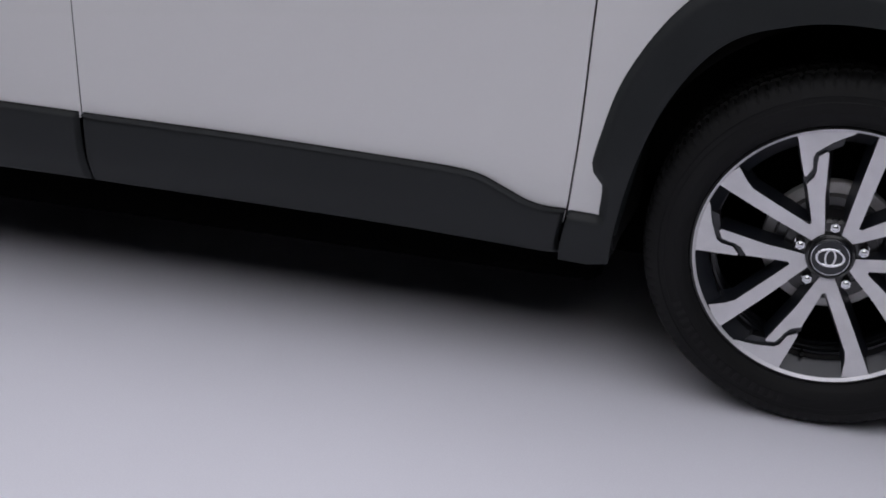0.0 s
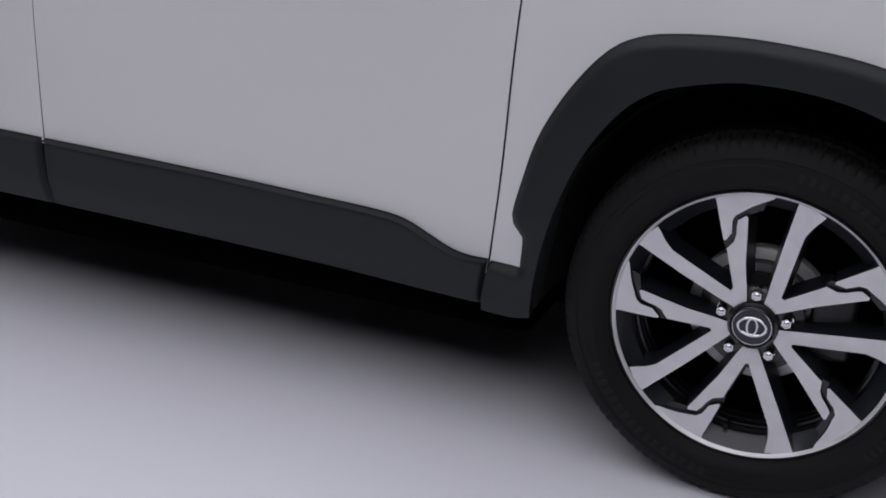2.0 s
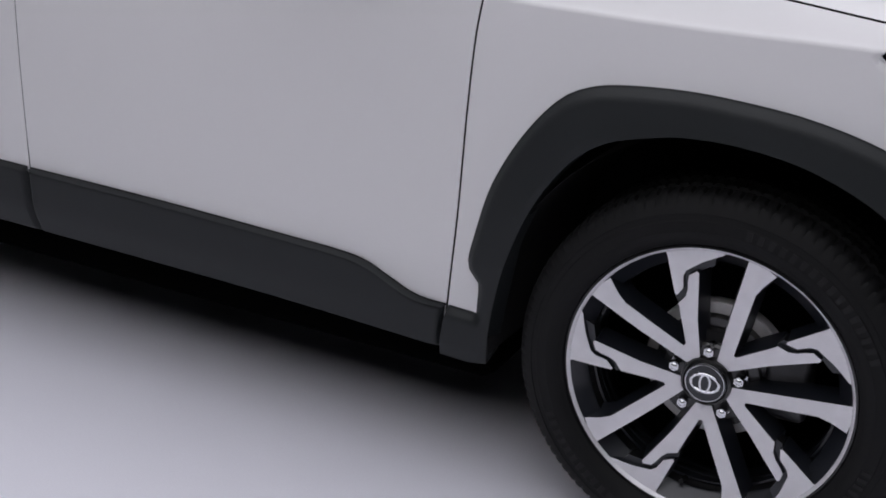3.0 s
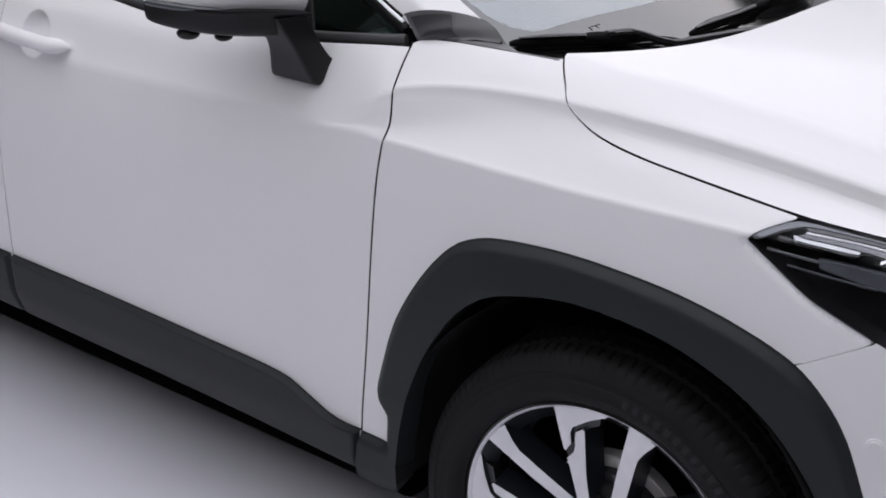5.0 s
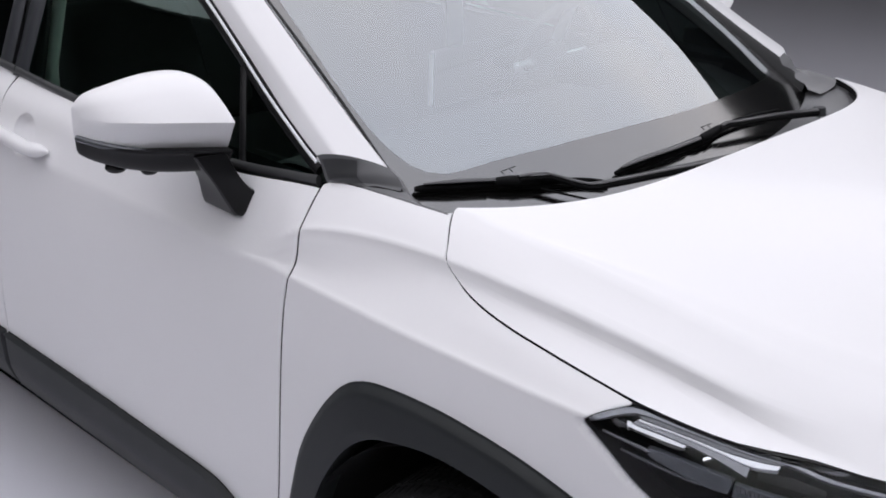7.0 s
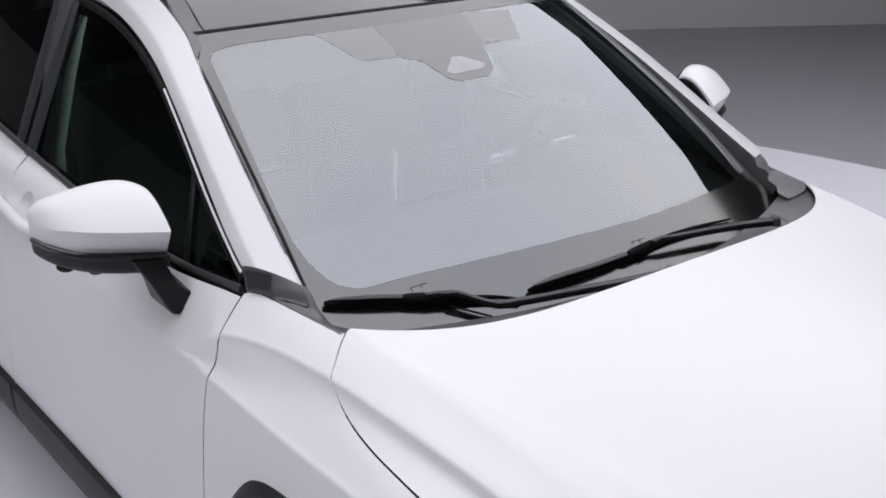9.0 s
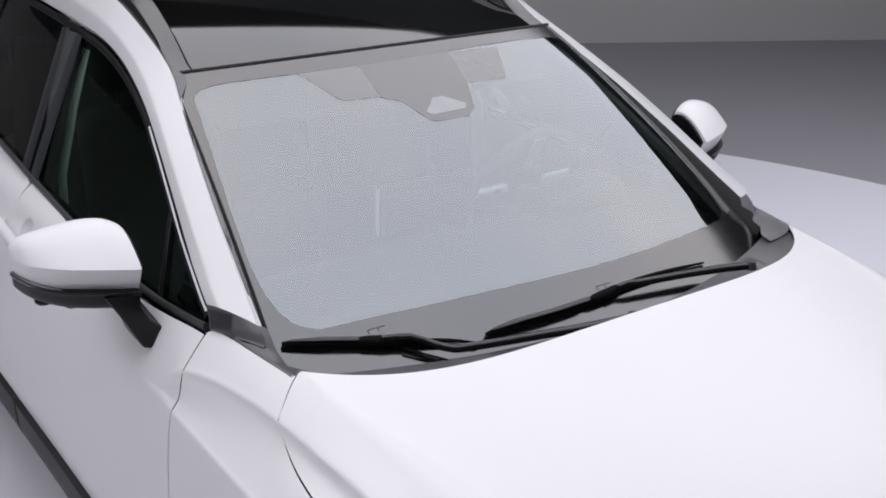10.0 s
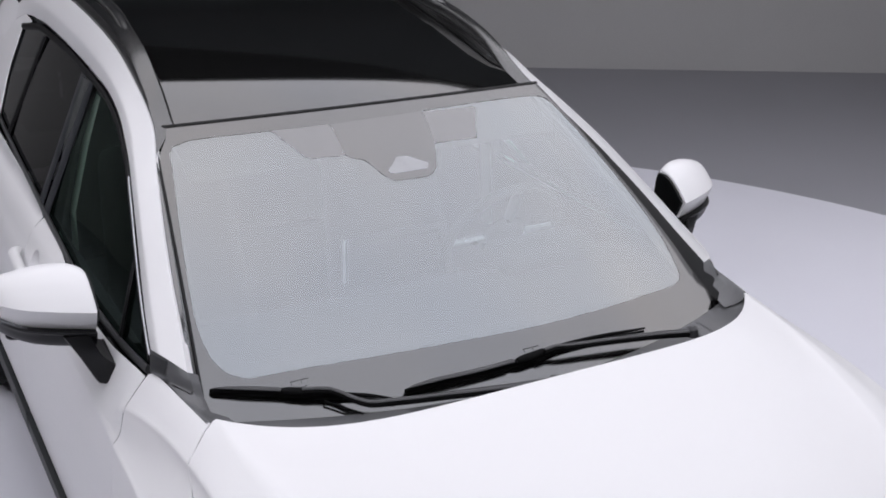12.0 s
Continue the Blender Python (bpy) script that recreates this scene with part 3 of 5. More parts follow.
def fender(mirror):
    line = smooth2(DOOR_FRONT)
    top = [(u, .5 * (TOP_Z(u) + ridge(u))) for u in np.linspace(-.43, -.205, 10)]
    gap = smooth2(BONNET_GAP)
    poly = moved(line, GAP)[1:-1] + [(-.4435, 1.062)] + top + [(u - .0014, z - .0012) for u, z in gap]
    poly += [(.2365, .9345), (.207, .922), (.191, .913), (.1845, .905), (.1845, .900)] + [(u - .004, z - .004) for u, z in LAMP_LOW[1:3]] + [(.3660, .7993)]
    poly += [(.2847, .7518), (.2580, .7400)] + [(u * .955, .334 + (z - .334) * .965) for u, z in smooth2(ARCH_OUT[4:-3])] + [(-.405, .40), (-.415, .345), (-.465, .345)]
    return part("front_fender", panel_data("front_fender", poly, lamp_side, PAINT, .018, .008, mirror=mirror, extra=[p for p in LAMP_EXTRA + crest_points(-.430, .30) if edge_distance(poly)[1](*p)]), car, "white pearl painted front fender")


both(fender)


HANDLES = (-1.236, -2.10)          # front end of each door handle
CUP_R, CUP_Z = .047, .958


def door_skin(u, z):
    """The body side with the shallow cups behind the door handles."""
    off = 0.0
    for x in HANDLES:
        d = math.hypot(u - x + .137, z - CUP_Z) / CUP_R
        if d < 1:
            off = -.0235 * (1 - d ** 5) ** 1.5
    return side(u, z, off)


def cup_points(x):
    return [(x - .137 + CUP_R * r * math.cos(a), CUP_Z + CUP_R * r * math.sin(a)) for r in (.3, .55, .72, .84, .91, .96, 1.0, 1.05) for a in np.linspace(0, 2 * math.pi, 40, endpoint=False)]


def front_door(mirror):
    waist = [(u, WAIST(u) - .004) for u in np.linspace(-.50, -1.49, 50)]
    poly = [(u - GAP, z) for u, z in reversed(smooth2(DOOR_FRONT)[:-1])]
    poly = waist[::-1] + [(-.4492, 1.056)] + poly
    rear = [(-1.4925, .436), (-1.4925, .45), (-1.4945, .61), (-1.4965, .77), (-1.497, .9), (-1.494, 1.0)]
    poly += smooth2(rear)
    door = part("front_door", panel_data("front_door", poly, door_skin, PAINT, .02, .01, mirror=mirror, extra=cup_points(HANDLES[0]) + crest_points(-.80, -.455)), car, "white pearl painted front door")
    return door


door_right, door_left = both(front_door)


def rear_door(mirror):
    front = [(-1.498, .436), (-1.498, .45), (-1.499, .61), (-1.501, .77), (-1.5015, .9), (-1.4985, 1.0)]
    waist = [(u, WAIST(u) - .004) for u in np.linspace(-1.50, -2.43, 40)]
    back = [(-2.45, 1.0), (-2.42, .9), (-2.33, .82), (-2.26, .70), (-2.20, .55), (-2.17, .42), (-2.165, .34)]
    return part("rear_door", panel_data("rear_door", smooth2(front) + waist + smooth2(back), door_skin, PAINT, .03, .015, mirror=mirror, extra=cup_points(HANDLES[1])), car, "white pearl painted rear door")


rear_right, rear_left = both(rear_door)


def quarter(mirror):
    waist = [(u, WAIST(u)) for u in np.linspace(-2.435, -3.0, 20)]
    front = [(-2.155, .42), (-2.205, .55), (-2.265, .70), (-2.335, .82), (-2.425, .9), (-2.455, 1.0)]
    tail = [(U_TAIL + .02, 1.05), (U_TAIL + .02, .35), (-3.1, .35)]
    arch = [(-2.64 - .40 * math.cos(a), .36 + .43 * math.sin(a)) for a in np.linspace(0, math.pi * .98, 24)]
    return part("rear_quarter_panel", panel_data("rear_quarter_panel", smooth2(front) + waist + tail + arch, side, PAINT, .04, .02, mirror=mirror), car, "white pearl rear quarter panel")


both(quarter)


def bumper(mirror):
    low = [(.30, .28), (.40, .24), (.7, .22), (U_NOSE, .22)]
    poly = [(U_NOSE, .865)] + [(u + .004, z - .004) for u, z in reversed(smooth2(LAMP_LOW[3:]))] + [(.3676, .7967), (.2863, .7492)]
    poly += [(u * .955, .334 + (z - .334) * .965) for u, z in reversed(smooth2(ARCH_OUT[:4]))] + [(.37, .40)] + low
    return part("front_bumper", panel_data("front_bumper", poly, side, PAINT, .025, .012, mirror=mirror), car, "white painted front bumper side")


bumper_right, bumper_left = both(bumper)


def sensor(mirror, bumper_part):
    c = side(.392, .655, .001)
    x, w, nx, nw = plan(.392)
    n = Vector((nx, -nw, 0))
    bm = bmesh.new()
    for r, h in ((.0125, .0), (.0095, .002)):
        bmesh.ops.create_cone(bm, cap_ends=True, segments=24, radius1=r, radius2=r * .9, depth=.003, matrix=Matrix.Translation(c + n * h) @ n.to_track_quat("Z", "Y").to_matrix().to_4x4())
    if mirror:
        bmesh.ops.scale(bm, vec=(1, -1, 1), verts=bm.verts)
    part("parking_sensor", from_bm("parking_sensor", bm, [PAINT]), bumper_part, "round white parking sensor")


sensor(False, bumper_right), sensor(True, bumper_left)


# ------------------------------------------------------------ black cladding
def cladding_fn(poly, proud, bevel):
    dist, inside = edge_distance(resample(poly, .004))

    def fn(u, z):
        k = min(1.0, dist(u, z) / bevel) if inside(u, z) else 0.0
        return side(u, z, .001 + proud * (1.25 * k - .25 * k * k))
    return fn


def door_cladding(mirror, door_part):
    top = smooth2(CLAD_TOP, .015)
    poly = top + [(-.4905, .30), (-.4915, .2705)] + [(u, spline([(-1.5, .2915), (-.9, .2830), (-.49, .2675)])(u)) for u in np.linspace(-.52, -1.47, 30)] + [(-1.4955, .2915)]
    fn = cladding_fn(poly, .013, .0065)
    part("door_cladding", panel_data("door_cladding", poly, fn, PLASTIC, .02, .010, .03, .002, mirror, (.0012, .0035, .006, .0075, .012)), door_part, "matte dark grey plastic sill cladding")


def cladding_gap(mirror, door_part, pts):
    # Black tube laid on the skin stands in for the gap's shade.
    line = [side(u, z + .0012, .001) for u, z in pts]
    part("cladding_gap_line", tube_data("cladding_gap_line", mirrored([line], mirror)[0], .0011, [DARK], 6), door_part, "thin black line for the shaded gap above the cladding")


door_cladding(False, door_right), door_cladding(True, door_left)


def cladding_ledge(mirror, door_part, pts):
    """Slanting top facet of the sill cladding."""
    n = len(pts) - 1
    rows = []
    for k, (u, z) in enumerate(pts):
        w = min(1.0, .25 + k / 3, .25 + (n - k) / 6)
        rows.append([side(u, z - d * w, o) for d, o in ((-.0002, .003), (.0006, .0052), (.0028, .0110), (.0052, .0158), (.0062, .0156), (.0070, .0130))])
    part("cladding_ledge", grid_data("cladding_ledge", mirrored(rows, mirror), [PLASTIC], flipped=not mirror, sharp=40), door_part, "slanting top ledge of the cladding")


cladding_ledge(False, door_right, smooth2(CLAD_TOP, .015)), cladding_ledge(True, door_left, smooth2(CLAD_TOP, .015))
cladding_gap(False, door_right, smooth2(CLAD_TOP, .015)), cladding_gap(True, door_left, smooth2(CLAD_TOP, .015))
cladding_gap(False, rear_right, [(-2.16, .452), (-1.9, .452), (-1.7, .450), (-1.5015, .4465)])


def rear_cladding(mirror, door_part):
    poly = [(-2.155, .2935), (-2.16, .452), (-1.9, .452), (-1.7, .450), (-1.5015, .4465), (-1.5025, .2915)]
    fn = cladding_fn(poly, .013, .0065)
    part("door_cladding", panel_data("door_cladding", poly, fn, PLASTIC, .025, .012, .03, .002, mirror, (.005, .012)), door_part, "matte dark grey plastic sill cladding")


rear_cladding(False, rear_right), rear_cladding(True, rear_left)


def wheel_arch_trim(mirror):
    outer, inner = smooth2(ARCH_OUT, .015), smooth2(ARCH_IN, .015)
    poly = outer + [(-.470, .3675), (-.4835, .30), (-.486, .2655), (-.43, .263)] + inner[::-1]
    a, b = np.array(outer), np.array(outer[1:] + [(-.47, .3675)])

    def fn(u, z):
        t = np.clip((((u, z) - a) * (b - a)).sum(1) / ((b - a) ** 2).sum(1), 0, 1)
        d = float(np.sqrt((((u, z) - a - (b - a) * t[:, None]) ** 2).sum(1).min()))
        k, f = min(1.0, d / .013), max(0.0, min(1.0, (d - .013) / .006))
        return side(u, z, .0008 + .011 * k + .002 * f + .011 * min(1.0, d / .075))
    return part("wheel_arch_trim", panel_data("wheel_arch_trim", poly, fn, PLASTIC, .018, .008, .05, .0008, mirror, (.003, .008, .0125, .0155, .019, .024)), car, "matte dark grey plastic wheel arch trim")


both(wheel_arch_trim)


def rear_arch_trim(mirror):
    def arc(r, k):
        return [(-2.64 + r * math.cos(a), .36 + (r + k) * math.sin(a)) for a in np.linspace(-.12, math.pi + .12, 40)]
    poly = arc(.455, .03) + arc(.375, .03)[::-1]
    return part("wheel_arch_trim", panel_data("wheel_arch_trim", poly, lambda u, z: side(u, z, .016), PLASTIC, .03, .02, .05, .004, mirror), car, "matte dark grey plastic wheel arch trim")


both(rear_arch_trim)


def arch_liner(x, mirror):
    sy = 1 if mirror else -1
    rows = []
    for y in (.885, .80, .60, .48):
        rows.append([Vector((x + .385 * math.cos(a) * (1.0 if y > .7 else .97), sy * y, .345 + .415 * math.sin(a))) for a in np.linspace(-.25, math.pi + .12, 40)])
    rows.append([Vector((x, sy * .47, .345))] * 40)
    return part("wheel_arch_liner", grid_data("wheel_arch_liner", rows, [LINER], flipped=mirror), car, "black felt wheel arch liner")


for x in (0, -2.64):
    arch_liner(x, False), arch_liner(x, True)

# floor pan and sill under the body, coloured near-black for the shade there
part("underbody", block_data("underbody", (-2.24, -.80, .19), (-.41, .80, .31), [VOID], .03), car, "underbody coloured black for the shade under the car")
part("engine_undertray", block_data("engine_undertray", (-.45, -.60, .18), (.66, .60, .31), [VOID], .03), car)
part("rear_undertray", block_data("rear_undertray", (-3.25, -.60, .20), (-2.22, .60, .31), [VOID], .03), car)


# ------------------------------------------------------------ bonnet
def bonnet():
    edge = smooth2(BONNET_GAP + LAMP_TOP[1:], .01)
    gap_z = lambda u: float(np.interp(u, [p[0] for p in edge], [p[1] for p in edge]))
    us = list(np.linspace(BONNET_BACK, .08, 34)) + list(np.linspace(.08, U_NOSE - .01, 40))[1:]
    rows = []

    def column(u):
        out = []
        lo, e = gap_z(u) + .0014, EDGE_Z(u)
        zs = [lo + (ridge(u) - lo) * k / 12 for k in range(13)] + [max(lo, e + d) for d in (-.026, -.018, -.010, -.004, 0, .004, .009)]
        out += [side(u, z) for z in sorted(zs)]
        c = CRESTLINE(u)
        half = [1 - (1 - c) * k / 4 for k in range(1, 5)] + [c * (1 - (k / 30) ** 1.5) for k in range(1, 31)]
        out += [hood(u, v) for v in half] + [hood(u, -v) for v in half[-2::-1]] + [hood(u, -1)]
        out += [flip(side(u, z)) for z in sorted(zs, reverse=True)[1:]]
        return out
    for u in us:
        rows.append(column(u))
    # rolled rear edge and sides
    first = [p + Vector((-.002, 0, -.003)) for p in rows[0]]
    deep = [p + Vector((.012, 0, -.03)) for p in rows[0]]
    rows = [deep, first] + rows
    for r in rows:
        r.insert(0, r[0] + Vector((0, .004, -.014)))
        r.append(r[-1] + Vector((0, -.004, -.014)))
    n = len(rows[0]) - 1
    # Skirt faces take the dark colour that stands for shade in the gap.
    marks = [1 if (j in (0, n - 1) or i == 0) else 0 for i in range(len(rows) - 1) for j in range(n)]
    return part("bonnet", grid_data("bonnet", rows, [PAINT, DARK], flipped=True, sharp=50, face_mats=marks), car, "white pearl painted bonnet")


bonnet()


# ------------------------------------------------------------ headlamps
def headlamp(mirror):
    top, low = smooth2([(.186, .903), (.192, .9135), (.205, .9205), (.239, .9345)] + LAMP_TOP[1:], .012), smooth2(LAMP_LOW, .012)
    poly = top + low[::-1][:-1]

    cover = part("headlamp", panel_data("headlamp", poly, lambda u, z: side(u, z, .001), CLEAR, .02, .008, .012, .002, mirror), car, "clear headlamp cover over black lamp housing")
    cover.visible_shadow = False
    part("lamp_housing", panel_data("lamp_housing", poly, lambda u, z: side(u, z, -.045), DARK, .02, .012, .004, .0, mirror), cover, "black lamp housing")
    loop = poly + poly[:1]
    wall = mirrored([[side(u, z, -.002) for u, z in loop], [side(u, z, -.024) for u, z in loop], [side(u, z, -.046) for u, z in loop]], mirror)
    part("lamp_rim", grid_data("lamp_rim", wall, [SATIN_BLACK], flipped=mirror), cover, "black lamp rim")
    def strip(name, upper, lower, off, mat, label, thick=.010, step=.012):
        pts = [(u, min(z, float(np.interp(u, *zip(*top[3:]))) - .0035)) for u, z in smooth2(upper, step)] + smooth2(lower, step)[::-1]
        return part(name, panel_data(name, pts, lambda u, z: side(u, z, off), mat, .012, .008, thick, .0015, mirror), cover, label)
    strip("lamp_bezel", [(.1898, .9110), (.2145, .9227), (.2432, .9336), (.2693, .9351), (.2999, .9349), (.3390, .9321), (.3780, .9279), (.4176, .9221), (.4696, .9161), (.524, .9065), (.62, .896)],
          [(.1946, .9055), (.2209, .9187), (.2503, .9280), (.2725, .9286), (.3030, .9272), (.3419, .9248), (.3807, .9216), (.4189, .9180), (.4702, .9138), (.524, .9048), (.62, .8943)], -.004, BEZEL, "smoky grey upper bezel", .004)
    strip("bezel_face", [(.2510, .9275), (.2725, .9281), (.3030, .9267), (.3419, .9243), (.3807, .9211), (.4189, .9175), (.4600, .9131)],
          [(.2598, .9233), (.3066, .9220), (.3451, .9199), (.3833, .9164), (.4203, .9141), (.4497, .9127)], -.007, BEZEL_FACE, "darker grey bezel face", .005)
    strip("silver_band", [(.2598, .9231), (.3066, .9218), (.3451, .9197), (.3833, .9162), (.4203, .9139), (.4560, .9122)],
          [(.2559, .9198), (.3078, .9190), (.3465, .9166), (.3851, .9122), (.4180, .9076), (.4540, .9084)], -.0095, LAMP_WHITE, "bright silver lamp band")
    strip("grey_band", [(.2559, .9194), (.3078, .9186), (.3465, .9162), (.3851, .9118), (.4180, .9072)],
          [(.2481, .9148), (.2936, .9134), (.3403, .9101), (.3793, .9044), (.4170, .8960)], -.0125, BEZEL, "mid grey lamp band", .006)
    strip("silver_blade", [(.2403, .9136), (.2853, .9127), (.3292, .9116)], [(.2440, .9098), (.2853, .9076), (.3268, .9060)], -.016, LAMP_WHITE, "bright silver lamp blade")
    strip("blade_end", [(.2447, .9093), (.2853, .9071), (.3264, .9055), (.3310, .9092)], [(.2447, .9080), (.2853, .9054), (.3100, .9030), (.3268, .9038)], -.0165, GLOSS_BLACK, "black lower edge of the blade", .006)
    strip("blade_shadow_body", [(.2202, .9100), (.2440, .9076), (.2720, .9052), (.3085, .9026)], [(.2202, .9037), (.2485, .9039), (.2806, .9019), (.3085, .8986)], -.022, LENS_GREY, "dark grey blade body", .006)
    strip("marker_tick", [(.3560, .9015), (.3689, .9078)], [(.3570, .8995), (.3705, .9055)], -.016, STRIP, "small white marker")
    strip("guide_wire", [(.2093, .8920), (.2462, .8901), (.2806, .8883)], [(.2093, .8904), (.2462, .8885), (.2806, .8867)], -.014, BEZEL, "thin grey light line", .003)
    strip("guide_wire", [(.2397, .8750), (.3038, .8701), (.3576, .8661)], [(.2397, .8738), (.3038, .8689), (.3576, .8649)], -.015, LENS_GREY, "thin grey light line", .003)
    strip("light_guide", [(.2793, .8904), (.3157, .8900), (.3540, .8872), (.4000, .8848)], [(.2826, .8801), (.3185, .8738), (.3574, .8671), (.3960, .8655)], -.016, GUIDE, "translucent grey light guide")
    strip("light_guide", [(.404, .8800), (.448, .8770), (.533, .872), (.65, .864)], [(.404, .8640), (.452, .8560), (.536, .850), (.65, .840)], -.016, GUIDE, "translucent ribbed light guide")
    for k in range(34):
        u = .408 + k * .0062
        zt = float(np.interp(u, [.404, .448, .533, .65], [.8795, .8765, .8715, .8635]))
        strip("light_rib", [(u, zt), (u + .0030, zt - .0003)], [(u + .001, zt - .0060), (u + .0040, zt - .0063)], -.0135, BEZEL, "", .003, .02)
    strip("projector_shroud", [(.430, .899), (.47, .8985), (.52, .892)], [(.43, .8905), (.47, .8885), (.52, .884)], -.024, SATIN_BLACK, "black projector shroud")


BEZEL = textured("smoky_bezel", (.20, .205, .22), .20, metal=.6, grain=700, stain=30, stain_amount=.12)
BEZEL_FACE = textured("smoky_bezel_face", (.13, .133, .142), .30, metal=.2, grain=700, stain=30, stain_amount=.15)
STRIP = textured("bright_silver", (.86, .87, .90), .22, metal=.8, grain=900, grain_amount=.01, stain=12, stain_amount=.02)
both(headlamp)
COVER = textured("black_camera_cover_glass", (.02, .02, .021), .14, grain=900, stain=5, spec=.5)
COVER.node_tree.nodes["Principled BSDF"].inputs["IOR"].default_value = 2.45
CAMERA_PANE = textured("pale_camera_pane", (.37, .375, .39), .25, grain=600, stain=20)
FRIT = textured("printed_black_glass_band", (.006, .006, .006), .12, grain=900, stain=5, spec=.5)
FRIT.node_tree.nodes["Principled BSDF"].inputs["IOR"].default_value = 2.3
# ------------------------------------------------------------ glasshouse
WIN_TOP = [(-.47, 1.073), (-.50, 1.086), (-.635, 1.152), (-.76, 1.218), (-.885, 1.281), (-1.01, 1.335), (-1.18, 1.385), (-1.35, 1.413), (-1.533, 1.424), (-1.757, 1.432), (-2.0, 1.434), (-2.3, 1.425), (-2.55, 1.385)]
PILLAR_OUT = [(-.470, 1.092), (-.53, 1.120), (-.645, 1.182), (-.763, 1.244), (-.888, 1.306), (-1.015, 1.359), (-1.181, 1.408), (-1.35, 1.435), (-1.533, 1.446), (-1.757, 1.454), (-2.0, 1.457), (-2.33, 1.45), (-2.6, 1.42), (-2.85, 1.33)]
PILLAR_IN = [(-.330, .714, 1.095), (-.422, .698, 1.140), (-.479, .688, 1.170), (-.585, .670, 1.226), (-.733, .639, 1.302), (-.902, .598, 1.384), (-1.005, .572, 1.432), (-1.16, .562, 1.490), (-1.40, .556, 1.548), (-1.75, .556, 1.582), (-2.2, .55, 1.58), (-2.6, .53, 1.52), (-2.9, .51, 1.44)]
win_top, pillar_out_z = spline(WIN_TOP[::-1]), spline(PILLAR_OUT[::-1])
outer_line = [glasshouse(x, z, .006) for x, z in path_points(PILLAR_OUT, .03)]
inner_line = [Vector((x, -w, z)) for x, w, z in path_points(PILLAR_IN, .03)]


def along(line, n):
    """n points evenly spaced along a line."""
    d = [0.0]
    for a, b in zip(line, line[1:]):
        d.append(d[-1] + (b - a).length)
    arr = np.array([tuple(p) for p in line])
    t = np.linspace(0, d[-1], n)
    return [Vector([np.interp(q, d, arr[:, c]) for c in range(3)]) for q in t]


def pillar(mirror):
    o, i = along(outer_line, 90), along(inner_line, 90)
    rows = []
    for k, (a, b) in enumerate(zip(o, i)):
        out = Vector((0, -.8, .6))
        proud = max(0.0, min(1.0, (38 - k) / 10)) if mirror else 0.0
        r = [a + Vector((0, .016, -.004)), a]
        for t in (.06, .20, .34, .40, .46, .60, .80, .88, .94):
            r.append(a.lerp(b, t) + out * (.015 * min(1.0, t / .38, (1 - t) / .58) ** .9) + Vector((0, .004, .020)) * proud * min(1.0, t / .6, (1 - t) / .12))
        r += [b, b + Vector((0, .012, -.012))]
        rows.append(r)
    rows.insert(0, [p + Vector((-.01, .005, -.014)) for p in rows[0]])
    return part("roof_pillar", grid_data("roof_pillar", mirrored(rows, mirror), [PAINT], flipped=not mirror, sharp=45), car, "white painted windscreen pillar and roof side")


both(pillar)


def pillar_foot(mirror):
    """Satin trim from the white pillar's foot down along the fender to the bonnet's corner."""
    def fender_edge(u):
        return side(u, .5 * (TOP_Z(u) + ridge(u)) - .002, -.003)
    left = along([glasshouse(-.476, 1.100, .006), glasshouse(-.456, 1.081, .005), Vector((-.440, -.764, 1.068))] + [fender_edge(u) for u in np.linspace(-.41, -.196, 12)], 30)
    right = along([Vector(p) for p in ((-.340, -.710, 1.101), (-.320, -.711, 1.092), (-.300, -.712, 1.072), (-.262, -.712, 1.058), (-.225, -.706, 1.054), (-.188, -.694, 1.052))], 30)
    rows = []
    for k, (p, q) in enumerate(zip(left, right)):
        full, lift = 1.0 + .75 * max(0.0, 1 - k / 8), Vector((.001, -.0038, .0042)) * max(0.0, 1 - k / 8)
        rows.append([p + Vector((0, .012, -.012))] + [p.lerp(q, s) + lift + Vector((0, -.006, .007)) * math.sin(math.pi * s) ** .8 * full for s in np.linspace(0, 1, 10)] + [q + Vector((-.01, .02, -.012)), q + Vector((-.01, .02, -.012)) + Vector((-.005, .022, -.004)) * max(0.0, min(1.0, (k - 17) / 5))])
    rows.insert(0, [p + Vector((-.010, .010, -.016)) for p in rows[0]])
    foot = part("pillar_foot_trim", grid_data("pillar_foot_trim", mirrored(rows, mirror), [COWL], flipped=not mirror), car, "satin dark grey pillar foot trim")
    groove = [left[k].lerp(right[k], s) + Vector((0, -.006, .0075)) * math.sin(math.pi * s) for k, s in ((10, .10), (10, .5), (10, .86), (9, .93), (8, .95))]
    part("trim_groove", tube_data("trim_groove", mirrored([groove], mirror)[0], .0016, [DARK], 6), foot)
    inset_rows = [[left[k].lerp(right[k], t) + Vector((0, -.006, .007)) * math.sin(math.pi * t) ** .8 * (1.0 + .75 * max(0.0, 1 - k / 8)) + Vector((.0008, -.0012, .0012)) + Vector((.001, -.0038, .0042)) * max(0.0, 1 - k / 8)
                   for t in np.linspace(.05, .62 - .03 * k, 6)] for k in range(1, 10)]
    part("trim_inset", grid_data("trim_inset", mirrored(inset_rows, mirror), [COWL_INSET], flipped=not mirror), foot, "darker inset of the trim")


COWL_INSET = textured("cowl_inset_plastic", (.036, .037, .039), .32, grain=900, grain_amount=.1, stain=9, stain_amount=.08)
COWL = textured("cowl_plastic", (.100, .101, .105), .36, grain=900, grain_amount=.1, stain=9, stain_amount=.08)
both(pillar_foot)


